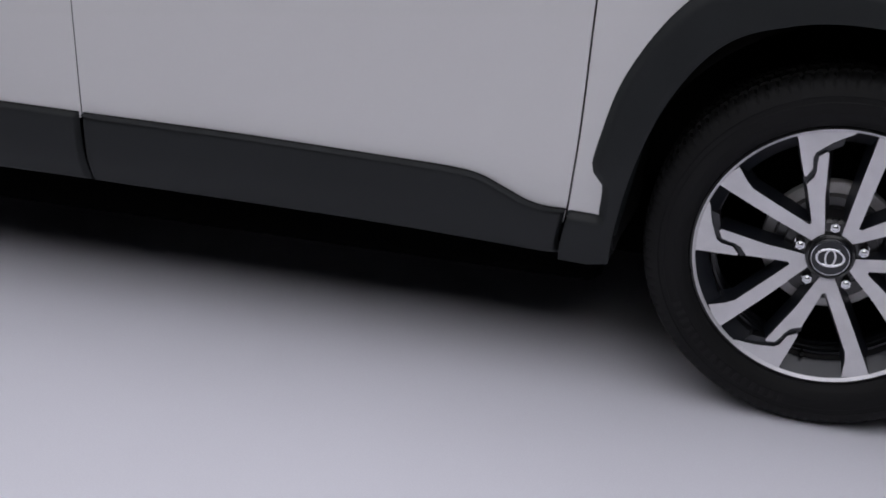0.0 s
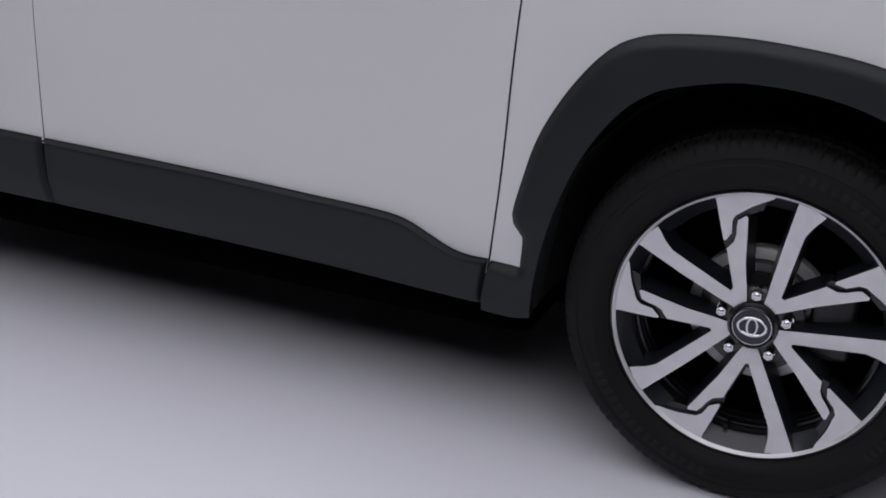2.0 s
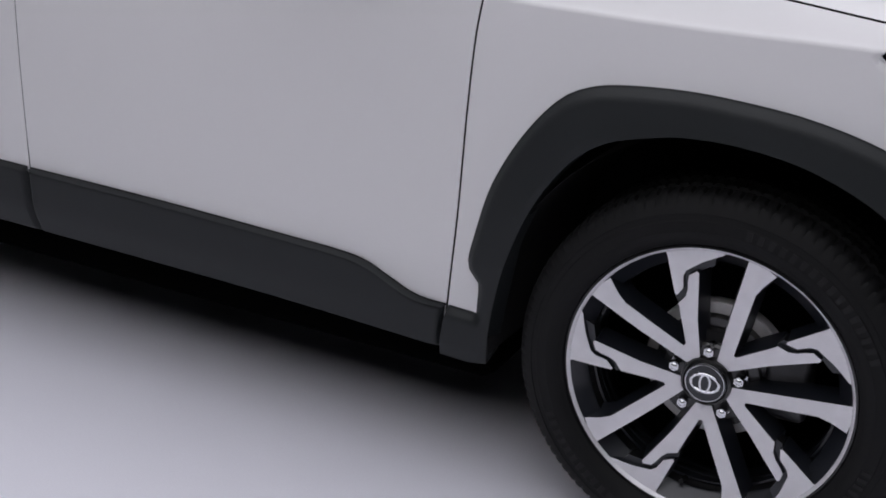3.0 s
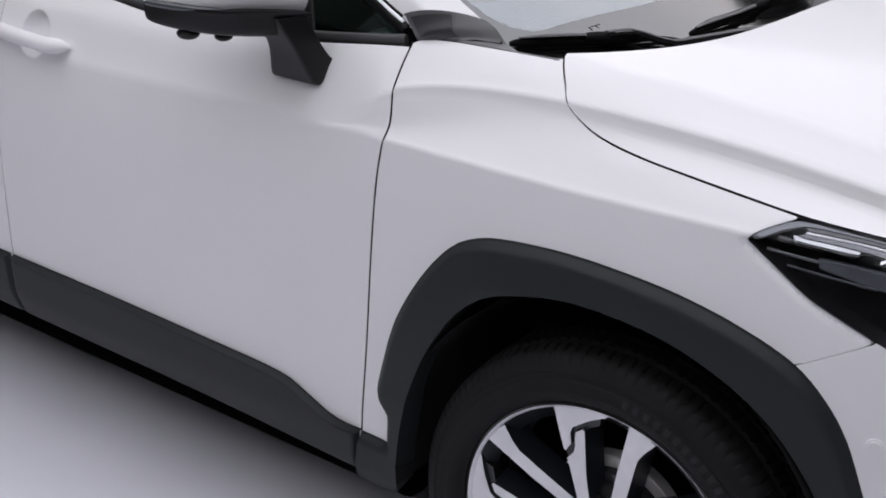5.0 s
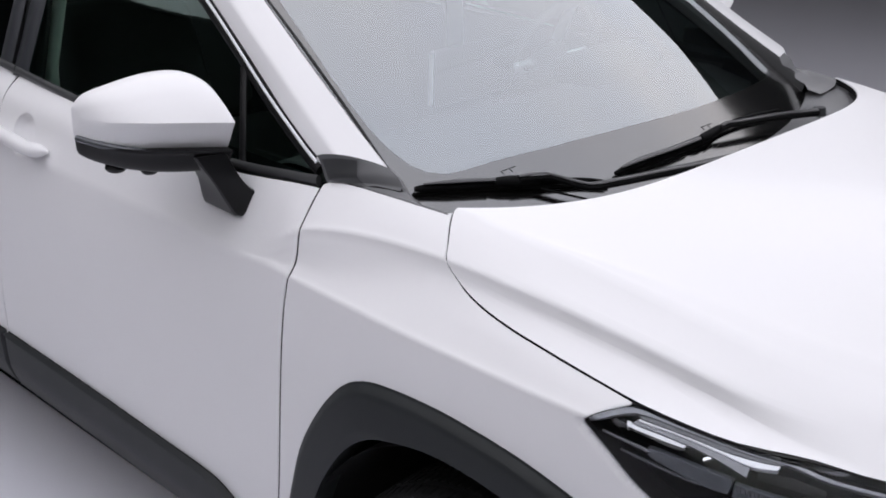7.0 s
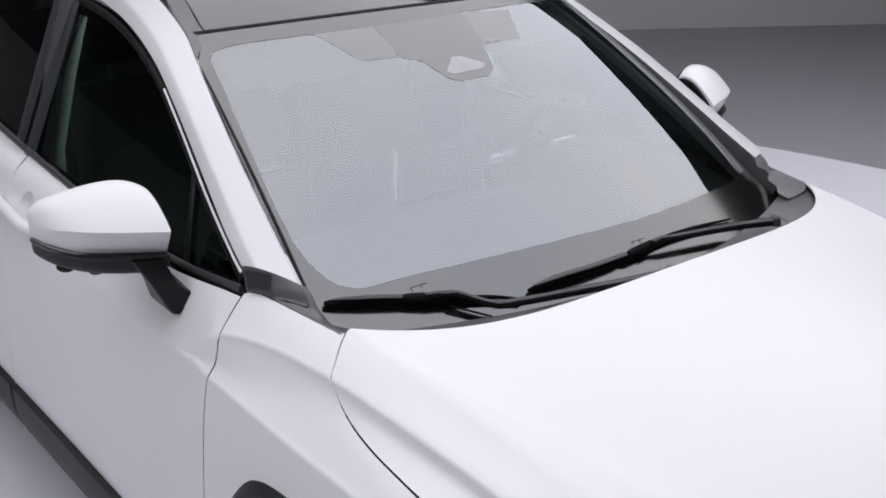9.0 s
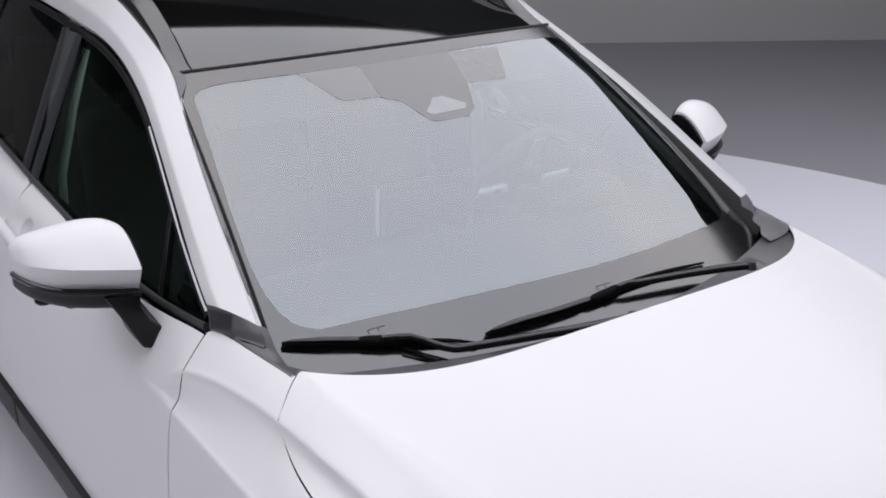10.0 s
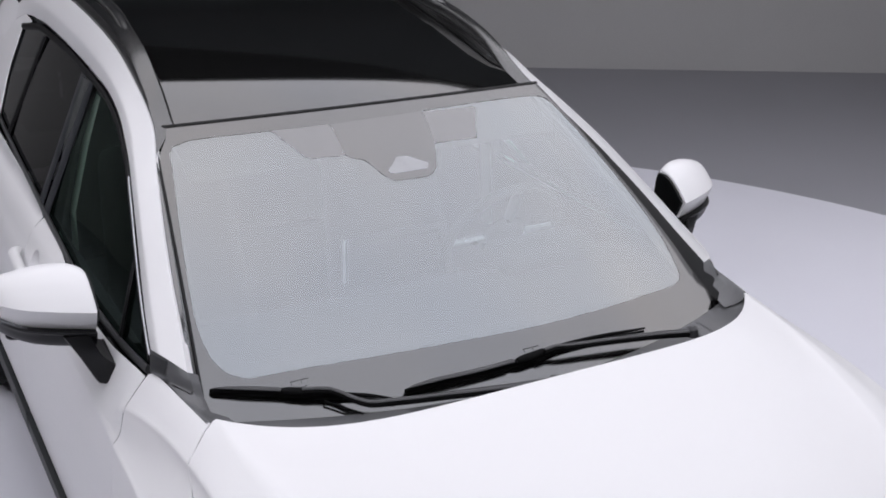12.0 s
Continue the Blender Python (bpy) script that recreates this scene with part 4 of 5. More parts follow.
def screen_side_trim(mirror):
    line = [Vector((-.24, -.714, 1.056)), Vector((-.298, -.714, 1.070))] + inner_line[:int(len(inner_line) * .30)]
    xs = [-p.x for p in line]
    v = -.984 if mirror else -1.012
    rows, edge = [], []
    for t in np.linspace(0, 1, 50):
        e = screen(-.01 + 1.01 * t, v)
        b = Vector([float(np.interp(-e.x, xs, [p[k] for p in line])) for k in range(3)])
        m = b.lerp(e, .7) + Vector((0, -.001, .004))
        rows.append([b + Vector((0, .002, -.008)), b.lerp(m, .4), b.lerp(m, .8), m, b.lerp(e, .92) + Vector((0, 0, .002)), e + Vector((0, .004, -.006))])
        edge.append(e + Vector((.001, 0, .002)))
    trim = part("screen_side_trim", grid_data("screen_side_trim", mirrored(rows, mirror), [SATIN_BLACK if mirror else FRIT], flipped=not mirror), car, "gloss black windscreen side trim")
    part("screen_edge_seal", tube_data("screen_edge_seal", mirrored([edge], mirror)[0], .0035, [SATIN_BLACK], 6), trim, "thin black rubber glass seal")


both(screen_side_trim)


# windscreen with its printed black border
def screen_mesh():
    rows = [[screen(s, v) for v in np.linspace(-1.02, .985, 61)] for s in np.linspace(-.017, 1, 41)]
    return grid_data("windscreen", rows, [SCREEN_GLASS])


windscreen = part("windscreen", screen_mesh(), car, "clear windscreen glass with soft overhead reflection")
windscreen.visible_shadow = False
BORDER = path_points([(.101, -.88), (.111, -.78), (.119, -.69), (.125, -.57), (.131, -.42), (.134, -.23), (.133, -.066), (.130, .089), (.128, .208), (.126, .338), (.122, .474), (.116, .623), (.106, .800),
                      (.108, .840), (.125, .872), (.20, .910), (.30, .936), (.5, .955), (.86, .960), (.915, .950), (.933, .91), (.943, .64), (.938, .2), (.930, -.3), (.931, -.77), (.925, -.89),
                      (.910, -.942), (.88, -.964), (.815, -.966), (.595, -.982), (.40, -.991), (.294, -.992), (.242, -.987), (.205, -.980), (.158, -.964), (.134, -.947), (.115, -.926)], .04, closed=True)


def border_mesh():
    n = len(BORDER)
    rows = []
    lift = Vector((.0003, 0, .0006))
    outer = []
    for s, v in BORDER:
        cs, cv = s - .5, v
        k = 1 / max(abs(cs) / (.517 if cs < 0 else .5), cv / .984, -cv / 1.019)
        outer.append((.5 + cs * k, cv * k))
    for t in (0, .3, .65, 1):
        rows.append([screen(a[0] + (b[0] - a[0]) * t, a[1] + (b[1] - a[1]) * t) + lift for a, b in zip(BORDER, outer)])
    return grid_data("frit_band", rows, [FRIT], closed=True, flipped=False)


part("frit_band", border_mesh(), windscreen, "black printed border band")


def screen_patch(name, pts, mat, lift, label):
    """A thin patch that follows the glass."""
    fn = lambda v, s: screen(s, v) + Vector((lift * .5, 0, lift))
    part(name, panel_data(name, [(v, s) for s, v in pts], fn, mat, .04, .03, .0, .0, rim_faces=False), windscreen, label)


screen_patch("camera_cover", [(.938, -.285), (.912, -.270), (.849, -.276), (.785, -.278), (.770, -.262), (.762, -.225), (.752, -.206), (.687, -.169), (.664, -.145), (.658, -.12), (.658, .015), (.668, .045), (.689, .077), (.793, .143), (.912, .185), (.945, .195)], COVER, .0005, "black camera and mirror cover")
screen_patch("camera_window", [(.702, -.141), (.725, -.105), (.752, -.070), (.750, -.021), (.730, .015), (.709, .054), (.689, .034), (.686, -.115), (.690, -.135)], CAMERA_PANE, .0008, "pale trapezoid camera window")

# Opaque grey patches on the glass stand in for the visors seen through it.
VISOR_GREY = textured("visor_grey_on_glass", (.085, .085, .09), .16, grain=900, stain=5, spec=.5)
VISOR_GREY.node_tree.nodes["Principled BSDF"].inputs["IOR"].default_value = 2.35
screen_patch("visor_patch", [(.931, -.545), (.915, -.525), (.801, -.447), (.790, -.420), (.786, -.280), (.905, -.272), (.931, -.280)], VISOR_GREY, .0004, "grey patch on the glass for the sun visor behind it")
screen_patch("visor_patch", [(.935, .19), (.925, .475), (.910, .472), (.783, .359), (.786, .14), (.86, .165)], VISOR_GREY, .0004, "grey patch on the glass for the sun visor behind it")

# ------------------------------------------------------------ roof
ROOF_BLACK = textured("gloss_black_roof", (.004, .004, .004), .045, grain=900, grain_amount=.05, stain=5, spec=.5)
ROOF_BLACK.node_tree.nodes["Principled BSDF"].inputs["IOR"].default_value = 2.1
TRIM_BLACK = textured("satin_black_roof_trim", (.006, .006, .0065), .27, grain=900, grain_amount=.05, stain=5, spec=.5)
TRIM_BLACK.node_tree.nodes["Principled BSDF"].inputs["IOR"].default_value = 2.1
rows = [[roof(s, v) for v in np.linspace(-1, 1, 41)] for s in np.linspace(0, 1, 50)]
rows.insert(0, [p + Vector((.002, 0, -.012)) for p in rows[0]])
part("roof", grid_data("roof", rows, [ROOF_BLACK], flipped=True), car, "gloss black roof with dark glass")
seal = [screen(1.0, v) + Vector((-.004, 0, .001)) for v in np.linspace(-1.0, 1.0, 40)]
part("screen_top_seal", tube_data("screen_top_seal", seal, .007, [SATIN_BLACK], 8, .6), car, "black rubber seal above windscreen")


def ditch(mirror):
    rows, cut = [], []
    for b in along(inner_line[int(len(inner_line) * .235):], 70):
        k = max(0.0, (-b.x - 1.008) / 2.04)
        e = roof(min(1, k), -1.0)
        h = Vector((e.x, e.y - .003, max(e.z, b.z - .016 + .027 * min(1.0, max(0.0, (-b.x - 1.0) / .13)))))
        q = min(1.0, max(0.0, (-b.x - 1.0) / .26))
        lift = Vector((0, 0, .030 * q * q * (3 - 2 * q)))
        rows.append([b + Vector((0, .003, -.010)), b + Vector((0, .004, -.003)), b.lerp(h, .10) + lift * .25, b.lerp(h, .16) + lift * .8, b.lerp(h, .32) + lift + Vector((0, 0, -.001)), b.lerp(h, .75) + lift + Vector((0, 0, -.001)), b.lerp(h, .93) + lift * .9, h + lift * .6, h + Vector((0, .003, -.003)), e + Vector((0, 0, -.006))])
        cut.append(h + Vector((0, .003, -.003)))
    part("roof_ditch_trim", grid_data("roof_ditch_trim", mirrored(rows, mirror), [TRIM_BLACK], flipped=not mirror), car, "satin black roof edge moulding")
    part("roof_edge_seal", tube_data("roof_edge_seal", mirrored([cut], mirror)[0], .0035, [SATIN_BLACK], 6), car, "black rubber roof edge seal")
    line = []
    for k in range(40):
        t = k / 39
        x = -1.24 - t * 1.62
        s = (-x - 1.0) / 2.04
        p = roof(min(1, s), -1.0)
        rise = .020 + .022 * min(1, t * 6) * min(1, (1 - t) * 7)
        line.append(Vector((x, p.y - .024, p.z + .002 + rise)))
    rad = [.010 + .008 * min(1, k / 6) for k in range(40)]
    ob = tube_data("roof_rail", mirrored([line], mirror)[0], rad, [TRIM_BLACK], 12, .8)
    part("roof_rail", ob, car, "satin black raised roof rail")


both(ditch)


# ------------------------------------------------------------ side windows
def side_windows(mirror, front, rear):
    def fn(x, z):
        return glasshouse(x, z, -.004)

    def glass(pts, mat, parent, name, label):
        ob = part(name, panel_data(name, pts, fn, mat, .06, .03, .004, .0005, mirror), parent, label)
        ob.visible_shadow = False
    top = smooth2(WIN_TOP, .03)
    f = [p for p in top if p[0] > -1.47]
    lo = [(x, WAIST(x) + .006) for x in np.linspace(-1.47, -.50, 30)]
    glass(f + [(-1.47, win_top(-1.47))] + lo, SIDE_GLASS, front, "door_window", "green tinted front door glass")
    r = [p for p in top if -2.15 < p[0] < -1.57]
    lo = [(x, WAIST(x) + .006) for x in np.linspace(-2.15, -1.57, 20)]
    glass([(-1.57, win_top(-1.57))] + r + [(-2.15, win_top(-2.15))] + lo, PRIVACY, rear, "door_window", "dark rear door glass")
    q = [(-2.19, win_top(-2.19)), (-2.40, win_top(-2.4)), (-2.50, 1.385), (-2.45, 1.25), (-2.36, WAIST(-2.36) + .012), (-2.19, WAIST(-2.19) + .006)]
    glass(q, PRIVACY, car, "quarter_window", "dark rear quarter glass")

    def bar(name, pts, r, mat, parent, label, squash=.6, off=.002, sides=8):
        line = [glasshouse(x, z, off) for x, z in pts]
        part(name, tube_data(name, mirrored([line], mirror)[0], r, [mat], sides, squash, up=Vector((0, 1, 0))), parent, label)
    # black window frame, chrome edge, waist seal, vent post, door posts
    bar("window_frame", [(x, z + .004) for x, z in top], .012, SATIN_BLACK, front, "black window frame", off=.000)
    ch = [(x - .006, z + .0165) for x, z in [p for p in top if p[0] > -.97]]
    # Near-white colour stands in for the soft light mirrored in the chrome.
    bar("chrome_window_strip", ch, .0046, LAMP_WHITE, front, "chrome window strip, coloured white for the mirrored soft light", off=.006)
    bar("window_edge_seal", [(x - .010, z + .026) for x, z in top[:60]], .0025, SATIN_BLACK, front, "black rubber edge seal", off=.007)
    bar("waist_seal", [(x, WAIST(x) + .002) for x in np.linspace(-.462, -1.50, 50)], .011, SEAL, front, "satin dark grey waist seal", off=.004)
    bar("waist_seal", [(x, WAIST(x) + .002) for x in np.linspace(-1.503, -2.55, 40)], .011, SEAL, rear, "satin dark grey waist seal", off=.004)
    bar("vent_post", [(-.664, 1.045), (-.735, 1.205)], .009, SATIN_BLACK, front, "black vent window post")
    bar("door_post", [(-1.485, 1.06), (-1.53, 1.42)], .035, POST, front, "dark grey door post", .15, .003)
    bar("door_post", [(-1.56, 1.07), (-1.62, 1.424)], .032, POST, rear, "dark grey door post", .15, .003)
    bar("door_post", [(-2.17, 1.11), (-2.18, 1.425)], .020, SATIN_BLACK, rear, "black rear window post", .25, .002)


def rear_pillar(mirror):
    poly = [(-2.44, 1.425), (-2.55, 1.40), (-2.50, 1.27), (-2.39, 1.125), (-2.60, 1.112), (-3.05, 1.09), (-3.02, 1.20), (-2.90, 1.34), (-2.65, 1.425)]
    part("rear_pillar_panel", panel_data("rear_pillar_panel", poly, lambda x, z: glasshouse(x, z, .004), PAINT, .04, .03, .02, .003, mirror), car, "white painted rear pillar panel")


both(rear_pillar)
side_windows(False, door_right, rear_right), side_windows(True, door_left, rear_left)

# tail glass and hatch, closing the car's back
def hatch():
    rows = []
    for t in np.linspace(0, 1, 16):
        x = -3.04 - .36 * t
        z = roof(1, 0).z - .02 - (roof(1, 0).z - 1.10) * t
        w = .52 + .20 * t
        rows.append([Vector((x + .04 * (v * v), w * v, z)) for v in np.linspace(-1, 1, 21)])
    part("tail_window", grid_data("tail_window", rows, [PRIVACY], flipped=True), car, "dark tail window")
    for sgn in (-1, 1):
        rr = []
        for t in np.linspace(0, 1, 14):
            a = Vector((-3.00 - .36 * t, sgn * (.52 + .20 * t), roof(1, 0).z - .02 - (roof(1, 0).z - 1.10) * t))
            b = glasshouse(-2.62 - .45 * t, 1.43 - .33 * t)
            b = b if sgn < 0 else flip(b)
            rr.append([a.lerp(b, s) + Vector((0, sgn * .03 * math.sin(math.pi * s), 0)) for s in np.linspace(0, 1, 8)])
        part("tail_pillar", grid_data("tail_pillar", rr, [PAINT], flipped=sgn > 0), car, "white painted tail pillar")
    rr = [[Vector((-3.40 - .05 * math.sin(math.pi * t) + .12 * abs(v) ** 3, .74 * v, 1.10 - .72 * t)) for v in np.linspace(-1, 1, 21)] for t in np.linspace(0, 1, 16)]
    part("tailgate", grid_data("tailgate", rr, [PAINT], flipped=True), car, "white painted tailgate")


hatch()


# ------------------------------------------------------------ cowl and wipers
def cowl():
    rows = []
    for v in np.linspace(-1.03, 1.03, 65):
        g = screen(-.017, v)
        y = max(-.695, min(.695, g.y))
        e = hood(BONNET_BACK, -y / .70)
        end = max(0.0, min(1.0, (v - .78) / .16))
        low = Vector((e.x + .035 - .028 * end, y, min(e.z - .035, g.z - .012) * (1 - end) + (e.z - .012) * end))
        rows.append([low + Vector((.03, 0, -.01)), low, g.lerp(low, .62) + Vector((0, 0, -.001)), g.lerp(low, .22) + Vector((0, 0, .002)), g + Vector((.004, 0, .0035)), g + Vector((-.001, 0, .0038)), g + Vector((-.004, 0, -.003))])
    panel = part("cowl_panel", grid_data("cowl_panel", rows, [COWL], flipped=True, sharp=60), car, "satin dark grey plastic cowl panel")
    for y, w in ((-.02, .035), (.30, .03), (.52, .045)):
        v = y / .69
        g, e = screen(-.017, v), hood(BONNET_BACK, -v)
        a = g + Vector((.012, 0, .004))
        b = Vector((e.x + .02, y, min(e.z - .03, g.z - .006)))
        line = [a.lerp(b, t) for t in np.linspace(0, 1, 6)]
        part("cowl_rib", tube_data("cowl_rib", line, [w * .3, w * .5, w * .5, w * .5, w * .5, w * .4], [COWL], 8, .22, up=Vector((0, 0, 1))), panel, "raised rib of the cowl")
    seal = [hood(BONNET_BACK, v) + Vector((.016, 0, -.024)) for v in np.linspace(-.96, .96, 50)]
    part("bonnet_seal", tube_data("bonnet_seal", seal, .008, [SATIN_BLACK], 8), panel, "black rubber bonnet seal")


cowl()


WIPER = textured("matte_wiper_black", (.006, .006, .0065), .75, grain=900, grain_amount=.1, stain=9, stain_amount=.1, spec=.10)


ARM = textured("satin_wiper_arm", (.050, .050, .053), .30, grain=900, grain_amount=.1, stain=9, stain_amount=.1, spec=.4)


def wiper(blade, joint, arm, strut, label):
    """A blade lying on the glass, its clip at the joint, the arm that runs to the pivot and a thin strut."""
    pts = [Vector(p) for p in path_points(blade, .012)]
    n = len(pts)
    rad = []
    for k, p in enumerate(pts):
        t = k / (n - 1)
        rad.append(.0018 + .0042 * min(1.0, t / .06 + .30, (1 - t) / .42) ** .8)
    w = part("wiper", tube_data("wiper", pts, rad, [WIPER], 10, 1.25), car, label)
    spoiler = [p + Vector((.004, 0, .0095)) for p in pts[1:int(n * .42)]]
    part("spoiler_lip", tube_data("spoiler_lip", spoiler, [.003 + .004 * min(1, k / 4) for k in range(len(spoiler))], [ARM], 8, .5), w, "thin satin spoiler edge")
    rub = [p + Vector((-.004, 0, -.010)) for p in pts]
    part("rubber_lip", tube_data("rubber_lip", rub, .003, [RUBBER], 6), w)
    j = Vector(joint)
    near = min(range(n), key=lambda k: (pts[k] - j).length)
    clip = pts[max(0, near - 4):near + 4]
    clip = [p + Vector((.002, 0, .004)) for p in clip]
    part("wiper_clip", tube_data("wiper_clip", clip, [.0070, .0095, .0105, .0105, .0105, .0100, .0085, .007][:len(clip)], [WIPER], 10, 1.0), w, "black wiper clip")
    for d in (0, .022):
        a = clip[2] + Vector((-.006, d, .012))
        part("clip_wire", tube_data("clip_wire", [a, a + Vector((-.009, 0, .003)), a + Vector((-.009, .018, .003))], .0008, [WIPER], 6), w)
    arm = path_points(arm, .02)
    # Arm top is coloured grey and its underside black, as overhead light falls.
    part("wiper_arm", tube_data("wiper_arm", arm, [.0048 + .0042 * (k / len(arm)) for k in range(len(arm))], [ARM], 10, .40), w, "satin wiper arm, its top coloured grey where lit")
    under = [Vector(p) + Vector((.003, 0, -.0075)) for p in arm]
    part("arm_underside", tube_data("arm_underside", under, [.0042 + .0036 * (k / len(under)) for k in range(len(under))], [WIPER], 8, 1.1), w, "arm underside, coloured black for its shade")
    if strut:
        part("wiper_strut", tube_data("wiper_strut", [Vector(p) for p in strut], .0022, [WIPER], 8), w, "thin black strut")
    bm = bmesh.new()
    bmesh.ops.create_cone(bm, cap_ends=True, segments=20, radius1=.017, radius2=.013, depth=.018, matrix=Matrix.Translation(Vector(arm[-1]) + Vector((0, 0, -.004))))
    part("wiper_pivot", from_bm("wiper_pivot", bm, [ARM]), w, "round satin wiper pivot cap")


wiper([(-.315, -.677, 1.065), (-.281, -.605, 1.063), (-.248, -.535, 1.058), (-.212, -.454, 1.051), (-.183, -.380, 1.045), (-.157, -.327, 1.035)], (-.232, -.500, 1.055),
      [(-.228, -.509, 1.071), (-.208, -.457, 1.070), (-.179, -.423, 1.057), (-.157, -.391, 1.047), (-.146, -.352, 1.046), (-.135, -.305, 1.045), (-.117, -.205, 1.042), (-.100, -.101, 1.037), (-.080, .02, 1.034)],
      [(-.206, -.471, 1.044), (-.155, -.405, 1.022)], "black passenger wiper resting on glass")
wiper([(-.166, -.304, 1.044), (-.162, -.229, 1.049), (-.155, -.132, 1.051), (-.157, -.008, 1.053), (-.168, .099, 1.057), (-.175, .208, 1.053), (-.183, .346, 1.040)], (-.160, .022, 1.054),
      [(-.150, .036, 1.072), (-.154, .068, 1.072), (-.149, .097, 1.069), (-.147, .232, 1.056), (-.149, .362, 1.039), (-.138, .455, 1.030)], None, "long black driver wiper resting on glass")


# ------------------------------------------------------------ door mirrors
MIRROR_BLACK = textured("mirror_foot_black", (.0045, .0045, .005), .38, grain=900, grain_amount=.1, stain=9, stain_amount=.1, spec=.3)


def door_mirror(mirror):
    def loft(name, rings, mats, label, parent):
        rows = [[p + Vector((0, .030, 0)) for p in r] for r in mirrored(rings, True)] if mirror else rings
        bm = bmesh.new()
        vs = [[bm.verts.new(p) for p in r] for r in rows]
        n = len(rows[0])
        for a, b in zip(vs, vs[1:]):
            for j in range(n):
                bm.faces.new((a[j], a[(j + 1) % n], b[(j + 1) % n], b[j]))
        bm.faces.new(vs[0][::-1]), bm.faces.new(vs[-1])
        return part(name, from_bm(name, bm, mats, 24), parent, label)

    top_z = flowing([(0, 1.212), (.12, 1.225), (.28, 1.230), (.5, 1.226), (.7, 1.216), (.85, 1.207), (.94, 1.197), (1, 1.182)])
    front_x = flowing([(0, -.602), (.3, -.614), (.55, -.632), (.75, -.660), (.87, -.690), (.95, -.724), (1, -.765)])
    back_x = flowing([(0, -.735), (.5, -.765), (.85, -.788), (1, -.797)])

    base_z = flowing([(0, 1.097), (.3, 1.106), (.6, 1.112), (.85, 1.115), (1, 1.120)])
    crease_z = flowing([(0, 1.149), (.3, 1.158), (.6, 1.164), (.85, 1.164), (1, 1.160)])

    def cap_ring(t):
        y, zt, xf, xb, zc = -.826 - .202 * t, top_z(t), front_x(t), back_x(t), base_z(t)
        zm = crease_z(t)
        deep = xf - xb
        face = [(xf - .026 + .026 * (k / 5) ** .9, zc + (zm - zc) * k / 5) for k in range(6)]
        dome = path_points([(xf, zm), (xf - deep * .10, zm + (zt - zm) * .20), (xf - deep * .25, zm + (zt - zm) * .46), (xf - deep * .45, zm + (zt - zm) * .74), (xf - deep * .70, zt - .004), (xb + deep * .06, zt - .006), (xb, zt - .02)], .002)
        d = np.concatenate([[0], np.cumsum([math.dist(p, q) for p, q in zip(dome, dome[1:])])])
        q = np.linspace(0, d[-1], 28)[1:]
        dome = list(zip(np.interp(q, d, [p[0] for p in dome]), np.interp(q, d, [p[1] for p in dome])))
        back = [(xb, zt - .02 + (zc - zt + .02) * k / 5) for k in range(1, 6)]
        return [Vector((px, y, pz)) for px, pz in face + dome + back]

    def belly_ring(t):
        y, xf, xb, zc, zb = -.829 - .198 * t, front_x(t) - .013, back_x(t) + .002, base_z(t) + .003, 1.055 + .022 * t + .014 * t ** 6
        deep = xf - xb
        p = [(xf, zc), (xf + .001, zc - .012), (xf - deep * .08, zb + .010), (xf - deep * .25, zb), (xb + deep * .25, zb), (xb + deep * .06, zb + .008), (xb, zc - .010), (xb, zc)]
        return resample_n(p, y)

    def resample_n(p, y, n=44):
        dense = path_points([(a, b) for a, b in p], .002, closed=True)
        dense.append(dense[0])
        d = np.concatenate([[0], np.cumsum([math.dist(a, b) for a, b in zip(dense, dense[1:])])])
        q = np.linspace(0, d[-1], n, endpoint=False)
        xs, zs = np.interp(q, d, [v[0] for v in dense]), np.interp(q, d, [v[1] for v in dense])
        return [Vector((a, y, b)) for a, b in zip(xs, zs)]

    def ends(ring_fn, blunt=1.0):
        """Rings from inboard to outboard, drawn together at both ends."""
        out = []
        for t, k in ((0, .94), (.005, .975), (.018, .995), (.035, 1), *((v, 1) for v in np.linspace(.08, .90, 14)), (.94, .992), (.965, .975), (.982, .945), (.994, .89), (1.0, .78)):
            r = ring_fn(t)
            c = sum(r, Vector()) / len(r)
            k = 1 - (1 - k) * (blunt if t > .5 else 1.0)
            out.append([c + (p - c) * k for p in r])
        return out
    cap = loft("door_mirror", ends(cap_ring), [PAINT], "white painted door mirror cap on black stalk", car)
    loft("mirror_belly", ends(belly_ring, 1.5), [MIRROR_BLACK], "black mirror underside", cap)
    lens = [Vector((front_x(t) - .016, -.826 - .200 * t, base_z(t) + .001)) for t in (.70, .80, .88, .94, .985)]
    lens.append(Vector((-.785, -1.027, 1.122)))
    part("turn_signal", tube_data("turn_signal", mirrored([lens], mirror)[0], [.003, .005, .006, .0065, .0065, .006], [LENS_GREY], 8), cap, "smoky turn signal strip")
    # stalk and foot on the door
    foot = [(-.590, -.800, 1.022), (-.598, -.838, .980), (-.700, -.836, .982), (-.712, -.806, 1.035)]
    waist = [(-.590, -.828, 1.052), (-.612, -.872, 1.046), (-.684, -.862, 1.048), (-.700, -.830, 1.060)]
    up = [(-.606, -.845, 1.098), (-.625, -.900, 1.096), (-.705, -.900, 1.096), (-.705, -.845, 1.098)]

    def ring(q):
        out = []
        for k in range(4):
            a, b = Vector(q[k]), Vector(q[(k + 1) % 4])
            out += [a.lerp(b, .05), a.lerp(b, .12), a.lerp(b, .5), a.lerp(b, .88), a.lerp(b, .95)]
        return out
    quads = [tuple(c for p in q for c in p) for q in ([(x, y + .02, z) for x, y, z in foot], foot, waist, up)]
    quads = [[f[k:k + 3] for k in (0, 3, 6, 9)] for f in path_points(quads, .02)]
